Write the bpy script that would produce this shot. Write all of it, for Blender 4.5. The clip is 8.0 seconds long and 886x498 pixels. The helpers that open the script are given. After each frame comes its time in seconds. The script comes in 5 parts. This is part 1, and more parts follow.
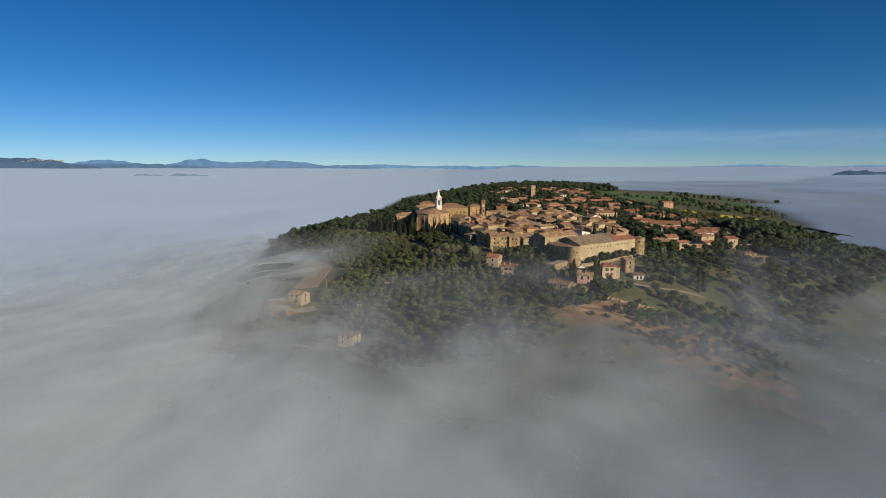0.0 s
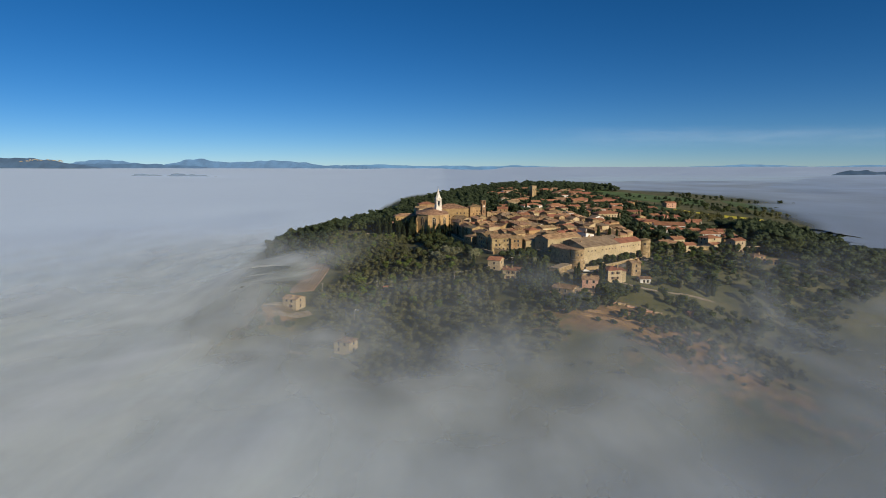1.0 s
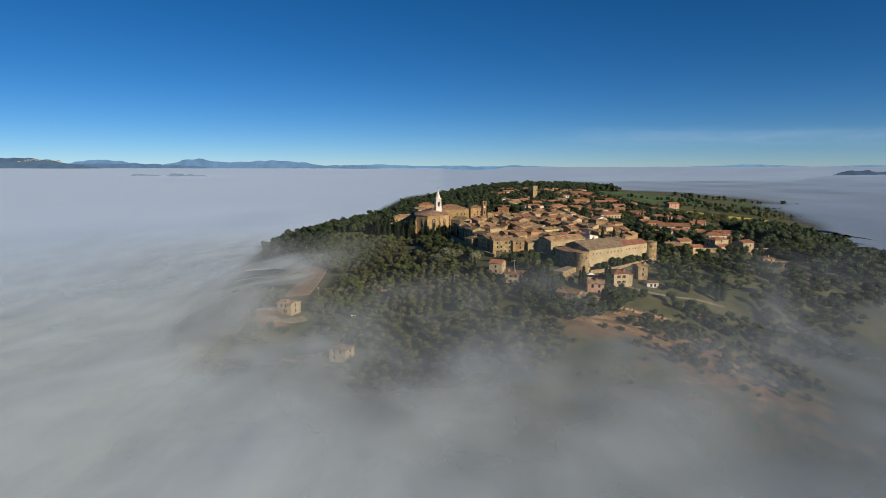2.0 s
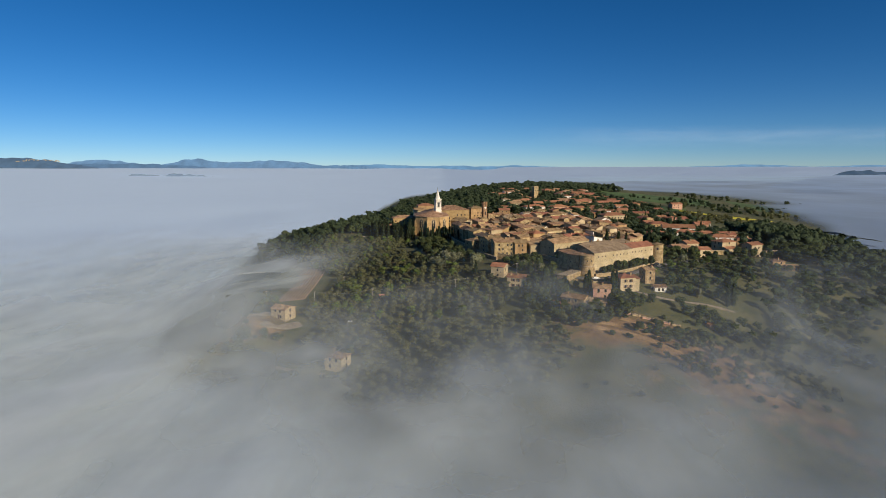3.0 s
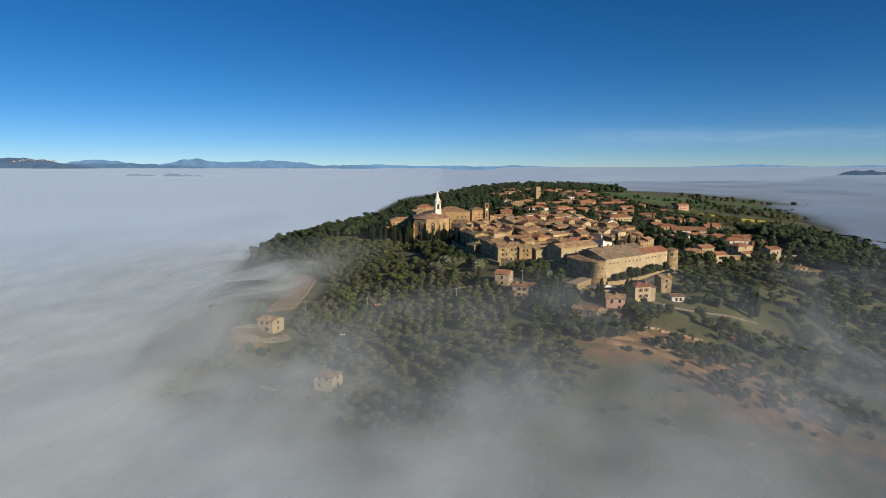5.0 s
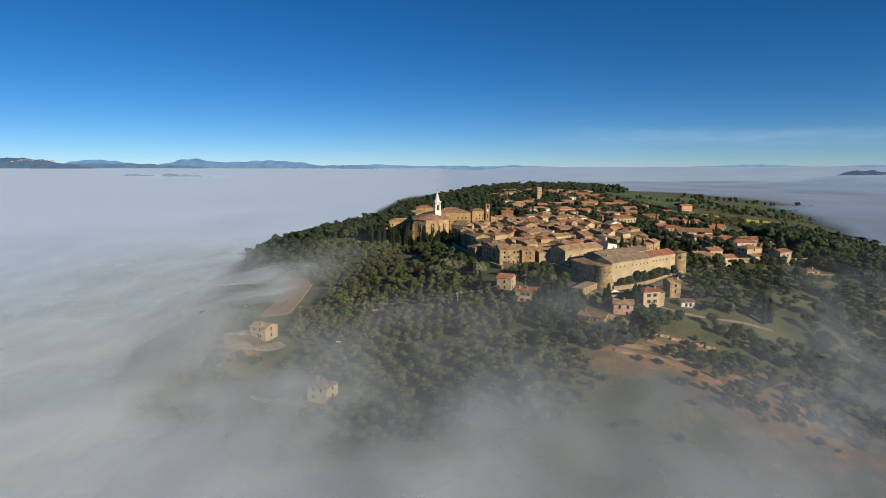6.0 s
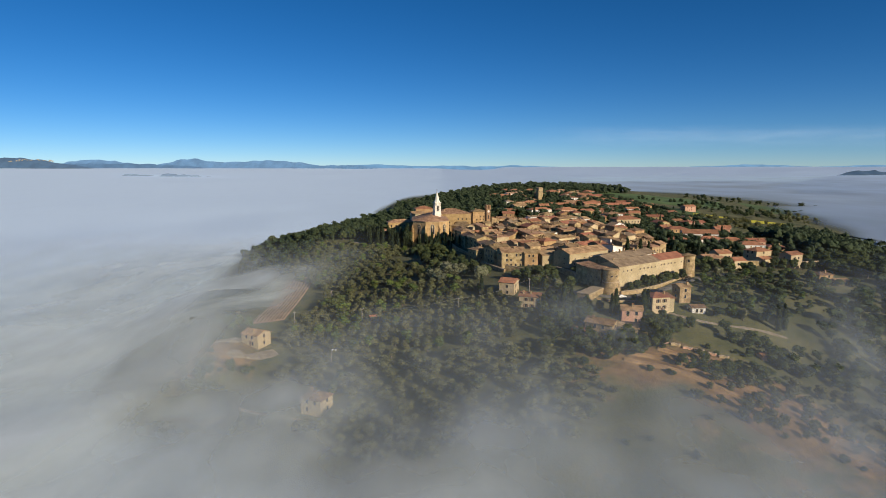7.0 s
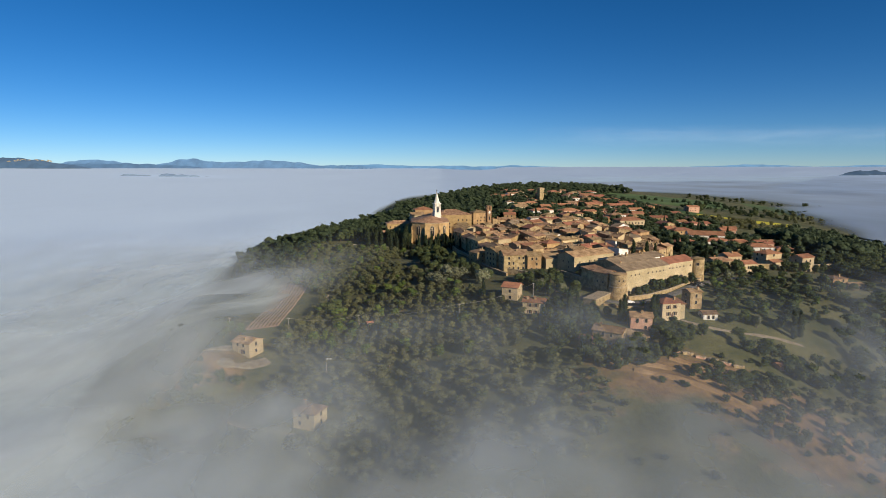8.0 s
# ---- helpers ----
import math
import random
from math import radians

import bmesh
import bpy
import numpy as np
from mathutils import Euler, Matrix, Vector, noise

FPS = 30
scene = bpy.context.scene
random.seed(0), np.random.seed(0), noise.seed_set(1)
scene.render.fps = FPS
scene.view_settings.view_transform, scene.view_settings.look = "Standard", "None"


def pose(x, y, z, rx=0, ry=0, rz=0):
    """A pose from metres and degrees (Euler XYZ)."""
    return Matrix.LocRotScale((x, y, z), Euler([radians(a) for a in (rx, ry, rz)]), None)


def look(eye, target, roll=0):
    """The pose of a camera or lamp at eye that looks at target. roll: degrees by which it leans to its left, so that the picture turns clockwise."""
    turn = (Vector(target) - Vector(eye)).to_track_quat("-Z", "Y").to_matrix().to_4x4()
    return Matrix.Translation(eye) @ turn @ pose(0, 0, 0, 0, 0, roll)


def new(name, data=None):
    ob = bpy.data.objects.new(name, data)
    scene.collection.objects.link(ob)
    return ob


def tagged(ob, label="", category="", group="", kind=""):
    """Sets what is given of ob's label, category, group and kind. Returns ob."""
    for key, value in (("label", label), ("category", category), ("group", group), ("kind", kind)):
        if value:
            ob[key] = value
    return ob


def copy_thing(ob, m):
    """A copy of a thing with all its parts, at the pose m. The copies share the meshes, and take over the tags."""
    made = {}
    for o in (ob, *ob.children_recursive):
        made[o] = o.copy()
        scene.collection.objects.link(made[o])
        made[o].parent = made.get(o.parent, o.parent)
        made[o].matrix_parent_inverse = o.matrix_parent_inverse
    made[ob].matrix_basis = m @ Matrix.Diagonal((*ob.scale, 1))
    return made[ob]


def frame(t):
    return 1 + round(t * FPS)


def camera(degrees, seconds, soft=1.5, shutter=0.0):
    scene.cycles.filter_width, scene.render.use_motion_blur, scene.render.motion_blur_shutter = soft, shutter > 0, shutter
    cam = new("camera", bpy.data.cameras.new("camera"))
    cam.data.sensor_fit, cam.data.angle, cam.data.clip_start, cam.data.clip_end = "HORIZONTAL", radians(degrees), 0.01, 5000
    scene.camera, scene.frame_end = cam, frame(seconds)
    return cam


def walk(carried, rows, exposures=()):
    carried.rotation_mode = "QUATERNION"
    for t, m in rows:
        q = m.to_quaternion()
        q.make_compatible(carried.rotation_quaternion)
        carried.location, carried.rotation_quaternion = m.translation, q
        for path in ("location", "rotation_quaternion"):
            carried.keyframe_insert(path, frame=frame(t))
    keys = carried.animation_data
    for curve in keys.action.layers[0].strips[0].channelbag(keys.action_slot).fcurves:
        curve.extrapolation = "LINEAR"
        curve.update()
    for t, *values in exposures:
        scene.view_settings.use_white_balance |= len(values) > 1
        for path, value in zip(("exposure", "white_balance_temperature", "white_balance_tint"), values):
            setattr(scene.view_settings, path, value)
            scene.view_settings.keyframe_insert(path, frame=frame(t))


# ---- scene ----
cam = camera(76.9, 8.0, soft=0.3)
# a drone that flies level and straight ahead, 60 m above the town, and turns very slightly
PATH = [(t / 2, 2.0 - 0.1425 * t, 0.2 + 5.595 * t, 0.12 - 0.02 * t) for t in range(17)]
walk(cam, [(t, pose(x, y, 150.0, 90 - 8.45, 0, yaw)) for t, x, y, yaw in PATH], [(0.0, -0.14), (4.0, 0.0), (8.0, 0.12)])
scene.view_settings.exposure = 0.0

# ---- light ----
SUN = Vector((0.63, -0.70, 0.345)).normalized()
world = bpy.data.worlds.new("sky")
scene.world = world
world.use_nodes = True
nt = world.node_tree
sky = nt.nodes.new("ShaderNodeTexSky")
sky.sky_type, sky.sun_disc = "NISHITA", False
sky.sun_elevation = math.asin(SUN.z)
sky.sun_rotation = math.atan2(SUN.x, SUN.y)
sky.altitude, sky.air_density, sky.dust_density, sky.ozone_density = 1200, 0.65, 0.0, 4.8
back = nt.nodes["Background"]
back.inputs["Strength"].default_value = 0.08
deep = nt.nodes.new("ShaderNodeHueSaturation")
deep.inputs["Saturation"].default_value = 1.2
nt.links.new(sky.outputs["Color"], deep.inputs["Color"])
nt.links.new(deep.outputs["Color"], back.inputs["Color"])

sun = new("sun", bpy.data.lights.new("sun", "SUN"))
sun.data.energy, sun.data.angle, sun.data.color = 5.0, radians(0.6), (1.0, 0.86, 0.655)
sun.matrix_world = look(SUN * 300, (0, 0, 0))


# ---- materials ----
def mat(name, low, high, scale=0.5, rough=0.9, vary=0.0, fine=8.0, bump_size=0.0, metal=0.0, stops=(0.35, 0.65)):
    """A surface of two tones: stains at one scale, grain at another, and a change from thing to thing."""
    m = bpy.data.materials.new(name)
    m.use_nodes = True
    n, l = m.node_tree.nodes, m.node_tree.links
    bsdf = n["Principled BSDF"]
    bsdf.inputs["Roughness"].default_value = rough
    bsdf.inputs["Metallic"].default_value = metal
    geo = n.new("ShaderNodeNewGeometry")
    big = n.new("ShaderNodeTexNoise")
    big.inputs["Scale"].default_value, big.inputs["Detail"].default_value = scale, 4
    l.new(geo.outputs["Position"], big.inputs["Vector"])
    ramp = n.new("ShaderNodeValToRGB")
    ramp.color_ramp.elements[0].color, ramp.color_ramp.elements[1].color = (*low, 1), (*high, 1)
    ramp.color_ramp.elements[0].position, ramp.color_ramp.elements[1].position = stops
    l.new(big.outputs["Fac"], ramp.inputs["Fac"])
    grain = n.new("ShaderNodeTexNoise")
    grain.inputs["Scale"].default_value, grain.inputs["Detail"].default_value = scale * fine, 3
    l.new(geo.outputs["Position"], grain.inputs["Vector"])
    info = n.new("ShaderNodeObjectInfo")
    add = n.new("ShaderNodeMath")
    add.operation = "MULTIPLY_ADD"
    l.new(info.outputs["Random"], add.inputs[0])
    add.inputs[1].default_value, add.inputs[2].default_value = vary, 1 - vary / 2 - 0.2
    tone = n.new("ShaderNodeMath")
    tone.operation = "MULTIPLY_ADD"
    l.new(grain.outputs["Fac"], tone.inputs[0])
    tone.inputs[1].default_value = 0.4
    l.new(add.outputs[0], tone.inputs[2])
    mix = n.new("ShaderNodeHueSaturation")
    l.new(ramp.outputs["Color"], mix.inputs["Color"])
    l.new(tone.outputs[0], mix.inputs["Value"])
    if vary:
        hue = n.new("ShaderNodeMapRange")
        flip = n.new("ShaderNodeMath")
        flip.operation, flip.inputs[1].default_value = "PINGPONG", 0.13
        l.new(info.outputs["Random"], flip.inputs[0])
        hue.inputs[2].default_value, hue.inputs[3].default_value, hue.inputs[4].default_value = 0.13, 0.5 - 0.02 * vary, 0.5 + 0.02 * vary
        l.new(flip.outputs[0], hue.inputs[0])
        l.new(hue.outputs[0], mix.inputs["Hue"])
    l.new(mix.outputs["Color"], bsdf.inputs["Base Color"])
    if bump_size:
        b = n.new("ShaderNodeBump")
        b.inputs["Distance"].default_value = bump_size
        l.new(grain.outputs["Fac"], b.inputs["Height"])
        l.new(b.outputs["Normal"], bsdf.inputs["Normal"])
    return m


OLD_WALL = mat("honey_stone", (0.25, 0.175, 0.085), (0.47, 0.35, 0.19), 0.5, 0.95, 0.35, 5, 0.08)
PLASTER = mat("ochre_plaster", (0.40, 0.315, 0.18), (0.52, 0.415, 0.26), 0.15, 0.9, 0.3, 8)
STUCCO = mat("amber_stucco", (0.29, 0.185, 0.085), (0.44, 0.29, 0.14), 0.3, 0.92, 0.4, 6)
WHITE = mat("white_plaster", (0.62, 0.58, 0.52), (0.78, 0.75, 0.70), 0.15, 0.85, 0.15, 8)
PINK = mat("pink_plaster", (0.50, 0.28, 0.19), (0.58, 0.36, 0.25), 0.15, 0.9, 0.2, 8)
TRAVERTINE = mat("travertine", (0.60, 0.54, 0.46), (0.76, 0.72, 0.64), 0.3, 0.85, 0.05, 8, 0.03)
OLD_TILE = mat("weathered_roof_tile", (0.20, 0.12, 0.06), (0.39, 0.255, 0.14), 0.35, 0.95, 0.75, 7, 0.1)
RED_TILE = mat("red_roof_tile", (0.265, 0.11, 0.06), (0.395, 0.18, 0.098), 0.3, 0.95, 0.5, 7, 0.1)
GREY_TILE = mat("lichen_grey_roof_tile", (0.205, 0.145, 0.088), (0.335, 0.25, 0.16), 0.3, 0.95, 0.2, 7, 0.1)
GLASS = mat("window_glass", (0.02, 0.022, 0.025), (0.04, 0.04, 0.045), 1, 0.15)
SHUTTER = mat("brown_shutter", (0.10, 0.055, 0.03), (0.15, 0.08, 0.045), 1, 0.8)
STONE_TRIM = mat("stone_trim", (0.33, 0.255, 0.16), (0.44, 0.345, 0.225), 1, 0.9)
BARK = mat("bark", (0.09, 0.065, 0.045), (0.16, 0.12, 0.085), 2, 0.95)


def leafy(m, share=0.42):
    """Leaves let part of the light through."""
    n, l = m.node_tree.nodes, m.node_tree.links
    bsdf = n["Principled BSDF"]
    thru, mix = n.new("ShaderNodeBsdfTranslucent"), n.new("ShaderNodeMixShader")
    l.new(bsdf.inputs["Base Color"].links[0].from_socket, thru.inputs["Color"])
    mix.inputs[0].default_value = share
    l.new(bsdf.outputs[0], mix.inputs[1])
    l.new(thru.outputs[0], mix.inputs[2])
    l.new(mix.outputs[0], n["Material Output"].inputs["Surface"])
    return m


OLIVE_LEAF = leafy(mat("olive_leaf", (0.105, 0.112, 0.046), (0.185, 0.188, 0.085), 0.4, 0.85, 0.5, 8))
DARK_LEAF = leafy(mat("dark_leaf", (0.045, 0.065, 0.02), (0.105, 0.13, 0.045), 0.3, 0.85, 0.5, 8))
GREEN_LEAF = leafy(mat("fresh_leaf", (0.082, 0.128, 0.024), (0.165, 0.21, 0.05), 0.3, 0.85, 0.4, 8))
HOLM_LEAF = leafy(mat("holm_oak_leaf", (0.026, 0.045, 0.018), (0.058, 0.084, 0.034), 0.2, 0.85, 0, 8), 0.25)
CYPRESS_LEAF = leafy(mat("cypress_leaf", (0.022, 0.038, 0.016), (0.055, 0.075, 0.03), 0.5, 0.85, 0.3, 8))
BLOSSOM = leafy(mat("pale_blossom", (0.15, 0.165, 0.085), (0.32, 0.32, 0.20), 0.8, 0.85, 0.3, 6))
ASPHALT = mat("asphalt", (0.10, 0.10, 0.095), (0.17, 0.16, 0.15), 0.4, 0.95)
GRAVEL = mat("pale_gravel", (0.21, 0.17, 0.12), (0.31, 0.26, 0.19), 0.4, 0.95)
DRY_EARTH = mat("dry_orange_earth", (0.27, 0.165, 0.075), (0.40, 0.255, 0.125), 0.2, 0.95, 0, 6, 0.1)
VINE_SOIL = mat("reddish_soil", (0.30, 0.18, 0.12), (0.42, 0.27, 0.19), 0.15, 0.95, 0, 6, 0.1)
CROP = mat("green_crop", (0.055, 0.10, 0.025), (0.095, 0.15, 0.045), 0.04, 0.9, 0.3, 10)
RAPE = mat("yellow_flowers", (0.42, 0.38, 0.02), (0.55, 0.50, 0.04), 0.05, 0.9, 0, 10)
BRICK = mat("brown_brick", (0.25, 0.145, 0.075), (0.36, 0.22, 0.12), 0.4, 0.95, 0.1, 8, 0.05)
DARK_METAL = mat("black_car_paint", (0.012, 0.012, 0.014), (0.02, 0.02, 0.022), 1, 0.3)
RUBBER = mat("rubber", (0.015, 0.015, 0.015), (0.03, 0.03, 0.03), 1, 0.9)
POLE_WOOD = mat("grey_pole_wood", (0.26, 0.23, 0.19), (0.38, 0.35, 0.30), 2, 0.9)
WHITE_METAL = mat("white_metal", (0.68, 0.68, 0.66), (0.8, 0.8, 0.78), 1, 0.5)


# ---- the lie of the land ----
def bump(x, y, cx, cy, rx, ry):
    return np.exp(-((x - cx) / rx) ** 2 - ((y - cy) / ry) ** 2)


def ease(v, a, b):
    t = np.clip((np.asarray(v, float) - a) / (b - a), 0, 1)
    return t * t * (3 - 2 * t)


def along(y, ys, vs):
    return sum(np.interp(y + s, ys, vs) for s in (-36, -24, -12, 0, 12, 24, 36)) / 7


def shore(y):
    """Where the hill sinks into the fog on its shaded side."""
    return np.interp(y, (200, 300, 385, 480, 590, 700, 850, 1000), (-96, -114, -112, -134, -176, -146, -112, -70))


def hill(x, y):
    """The hill: a crest that runs away from the camera and falls off to both sides."""
    x, y = np.asarray(x, float), np.asarray(y, float)
    crest = along(y, (0, 340, 420, 600, 900, 1500), (70, 75, 80, 75, 150, 220))
    top = along(y, (0, 140, 200, 270, 330, 370, 600, 900, 1080, 1400, 2300), (20, 40, 57, 74, 87, 91, 91, 104, 112, 100, 30))
    left = along(y, (0, 300, 420, 600, 1000, 1600), (170, 180, 240, 300, 330, 400))
    right = along(y, (0, 270, 330, 390, 600, 900, 1600), (110, 120, 150, 560, 480, 520, 700))
    u = np.where(x < crest, (crest - x) / left, (x - crest) / right)
    z = top - (top - 14) * 0.85 * u * u / (1 + u * u)
    z = z - 14 * ease(x, 310, 470) * (1 - ease(y, 600, 760))
    return z + 18 * bump(x, y, -115, 318, 42, 60) + 12 * bump(x, y, -112, 570, 48, 80)


def height(x, y):
    return hill(x, y) - 34 * ease(shore(y) - x, 4, 110)


def ripple(x, y, size, seed):
    """Smooth noise of about -1 to 1, from a few crossing waves."""
    rng = np.random.RandomState(seed)
    total = np.zeros_like(np.asarray(x, float))
    for k in range(9):
        a, s, p = rng.uniform(0, 6.28), rng.uniform(0.6, 2.2), rng.uniform(0, 6.28)
        total = total + np.sin((np.cos(a) * x + np.sin(a) * y) * s * 6.28 / size + p + 1.3 * np.sin((np.sin(a) * x - np.cos(a) * y) * 3.1 / size + k)) / (0.6 + s)
    return total / 3.0


# ---- building helpers ----
def mesh(name, verts, faces, mats, which=None, smooth=False):
    me = bpy.data.meshes.new(name)
    me.from_pydata(verts, [], faces)
    for m in mats:
        me.materials.append(m)
    if which is not None:
        me.polygons.foreach_set("material_index", which)
    if smooth:
        me.polygons.foreach_set("use_smooth", [True] * len(me.polygons))
    me.update()
    return me


def part(name, me, parent, label="", at=None):
    ob = new(name, me)
    ob.parent = parent
    if at is not None:
        ob.matrix_basis = at
    if label:
        ob["label"] = label
    return ob


def thing(name, at, label, category, group=""):
    ob = new(name)
    ob.empty_display_size = 0.5
    ob.matrix_basis = at
    return tagged(ob, label, category, group)


class Solid:
    """Collects boxes, prisms and rings into one mesh."""

    def __init__(self):
        self.v, self.f, self.w = [], [], []

    def add(self, verts, faces, slot=0):
        k = len(self.v)
        self.v += [tuple(p) for p in verts]
        self.f += [tuple(k + i for i in f) for f in faces]
        self.w += [slot] * len(faces)
        return self

    def box(self, x0, y0, z0, x1, y1, z1, slot=0):
        return self.add([(x, y, z) for z in (z0, z1) for y in (y0, y1) for x in (x0, x1)],
                        [(0, 2, 3, 1), (4, 5, 7, 6), (0, 1, 5, 4), (2, 6, 7, 3), (0, 4, 6, 2), (1, 3, 7, 5)], slot)

    def ring(self, cx, cy, levels, sides=16, slot=0, turn=0.0, cap=True):
        """A round or many-sided body through (radius, z) levels."""
        k = []
        for r, z in levels:
            k.append([(cx + r * math.cos(turn + 6.28319 * i / sides), cy + r * math.sin(turn + 6.28319 * i / sides), z) for i in range(sides)])
        faces = []
        for j in range(len(levels) - 1):
            for i in range(sides):
                a, b = j * sides + i, j * sides + (i + 1) % sides
                faces.append((a, b, b + sides, a + sides))
        if cap:
            faces.append(tuple(reversed(range(sides))))
            faces.append(tuple((len(levels) - 1) * sides + i for i in range(sides)))
        return self.add([p for row in k for p in row], faces, slot)

    def prism(self, outline, z0, z1, slot=0):
        n = len(outline)
        return self.add([(x, y, z0) for x, y in outline] + [(x, y, z1) for x, y in outline],
                        [tuple(reversed(range(n))), tuple(range(n, 2 * n))] + [(i, (i + 1) % n, n + (i + 1) % n, n + i) for i in range(n)], slot)

    def make(self, name, *mats, smooth=False):
        return mesh(name, self.v, self.f, mats, self.w, smooth)


def grid_sheet(name, xs, ys, zf, mats):
    xx, yy = np.meshgrid(xs, ys)
    zz = zf(xx, yy)
    nx, ny = len(xs), len(ys)
    i = (np.arange(ny - 1)[:, None] * nx + np.arange(nx - 1)[None]).ravel()
    faces = np.stack([i, i + 1, i + nx + 1, i + nx], 1)
    me = mesh(name, np.stack([xx.ravel(), yy.ravel(), zz.ravel()], 1).tolist(), faces.tolist(), mats, None, True)
    return me, xx.ravel(), yy.ravel(), zz.ravel()


def paint(me, name, values):
    me.attributes.new(name, "FLOAT", "POINT").data.foreach_set("value", np.asarray(values, np.float32))


def billow(me, x, y, tilt, parts, fade=1.0):
    """Soft billows on the top of the fog, plus a tilt that brightens one side: parts are (slope, size, seed)."""
    lit = tilt * np.interp(x / (np.maximum(y, 0) + 60), (-0.5, -0.15, 0.1, 0.45, 0.9), (1.2, 0.95, 0.3, -0.75, -1.15)) * (1 - 0.7 * ease(y, 800, 2400) * (x > 0))  # normals lean sunward on the left, away on the right, to imitate backscattered light
    gx, gy = lit.copy(), -0.9 * lit
    for slope, size, seed in parts:
        d = size / 60
        k = slope * size / 6.0 * fade / (2 * d)
        gx = gx - k * (ripple(x + d, 0.6 * y, size, seed) - ripple(x - d, 0.6 * y, size, seed))
        gy = gy - k * (ripple(x, 0.6 * (y + d), size, seed) - ripple(x, 0.6 * (y - d), size, seed))
    lean = np.stack([gx, gy, np.ones_like(gx)], 1).astype(np.float32)
    me.attributes.new("lean", "FLOAT_VECTOR", "POINT").data.foreach_set("vector", lean.ravel())


def spread(lo, hi, near_lo, near_hi, step, far_steps):
    """Even steps in the near stretch, growing steps out to the ends."""
    mid = np.arange(near_lo, near_hi + 0.1, step)
    a = near_lo - (np.linspace(0, 1, far_steps + 1)[1:] ** 2.4) * (near_lo - lo)
    b = near_hi + (np.linspace(0, 1, far_steps + 1)[1:] ** 2.4) * (hi - near_hi)
    return np.concatenate([a[::-1], mid, b])


# ---- ground, one sheet to the horizon ----
def ground_material():
    m = bpy.data.materials.new("meadow_and_soil")
    m.use_nodes = True
    n, l = m.node_tree.nodes, m.node_tree.links
    bsdf = n["Principled BSDF"]
    bsdf.inputs["Roughness"].default_value = 0.95
    geo = n.new("ShaderNodeNewGeometry")

    def ramp_noise(scale, low, high, a, b):
        t = n.new("ShaderNodeTexNoise")
        t.inputs["Scale"].default_value, t.inputs["Detail"].default_value = scale, 6
        l.new(geo.outputs["Position"], t.inputs["Vector"])
        r = n.new("ShaderNodeValToRGB")
        r.color_ramp.elements[0].color, r.color_ramp.elements[1].color = (*low, 1), (*high, 1)
        r.color_ramp.elements[0].position, r.color_ramp.elements[1].position = a, b
        l.new(t.outputs["Fac"], r.inputs["Fac"])
        return r.outputs["Color"], t.outputs["Fac"]

    grass, fac = ramp_noise(0.06, (0.068, 0.08, 0.028), (0.145, 0.138, 0.058), 0.35, 0.65)
    soil, _ = ramp_noise(0.12, (0.17, 0.098, 0.042), (0.33, 0.198, 0.086), 0.35, 0.65)
    tuft, tf = ramp_noise(0.9, (0.72, 0.72, 0.72), (1.12, 1.12, 1.12), 0.3, 0.7)
    at = n.new("ShaderNodeAttribute")
    at.attribute_name = "soil"
    edge, ef = ramp_noise(0.09, (0, 0, 0), (1, 1, 1), 0.0, 1.0)
    k = n.new("ShaderNodeMath")
    k.operation = "ADD"
    l.new(at.outputs["Fac"], k.inputs[0])
    l.new(ef, k.inputs[1])
    step = n.new("ShaderNodeMapRange")
    step.inputs[1].default_value, step.inputs[2].default_value = 0.85, 1.1
    l.new(k.outputs[0], step.inputs[0])
    mix = n.new("ShaderNodeMix")
    mix.data_type = "RGBA"
    l.new(step.outputs[0], mix.inputs[0])
    l.new(grass, mix.inputs[6])
    l.new(soil, mix.inputs[7])
    mul = n.new("ShaderNodeMix")
    mul.data_type, mul.blend_type = "RGBA", "MULTIPLY"
    mul.inputs[0].default_value = 1.0
    l.new(mix.outputs[2], mul.inputs[6])
    l.new(tuft, mul.inputs[7])
    l.new(mul.outputs[2], bsdf.inputs["Base Color"])
    b = n.new("ShaderNodeBump")
    b.inputs["Distance"].default_value = 0.35
    l.new(tf, b.inputs["Height"])
    l.new(b.outputs["Normal"], bsdf.inputs["Normal"])
    return m


def land(x, y):
    z = height(x, y)
    far = np.clip((np.hypot(x - 80, y - 500) - 900) / 900, 0, 1)
    return z + 0.8 * ripple(x, y, 60, 3) * (1 - far) + 7 * far * ripple(x, y, 900, 4)


def ground_z(x, y):
    return float(land(np.array(x, float), np.array(y, float)))


me, gx, gy, gz = grid_sheet("ground", spread(-4800, 4800, -260, 480, 6, 40), spread(-800, 4900, 120, 1100, 6, 40), land, [ground_material()])
paint(me, "soil", 0.66 * bump(gx, gy, 80, 284, 46, 20) + 0.6 * bump(gx, gy, 118, 256, 34, 22) + 0.36 * bump(gx, gy, 165, 226, 50, 26) + 0.42 * bump(gx, gy, -105, 300, 40, 28) + 0.26 * bump(gx, gy, -92, 316, 16, 14) + 0.22 * bump(gx, gy, 50, 215, 120, 40)
      + 0.42 * bump(gx, gy, -18, 455, 40, 26) + 0.3 * bump(gx, gy, -30, 360, 60, 50) + 0.3 * bump(gx, gy, 90, 360, 50, 40) + 0.35 * bump(gx, gy, 110, 520, 110, 130))
tagged(new("ground", me), "grassy hillside with bare brown soil patches", "ground", kind="structure")


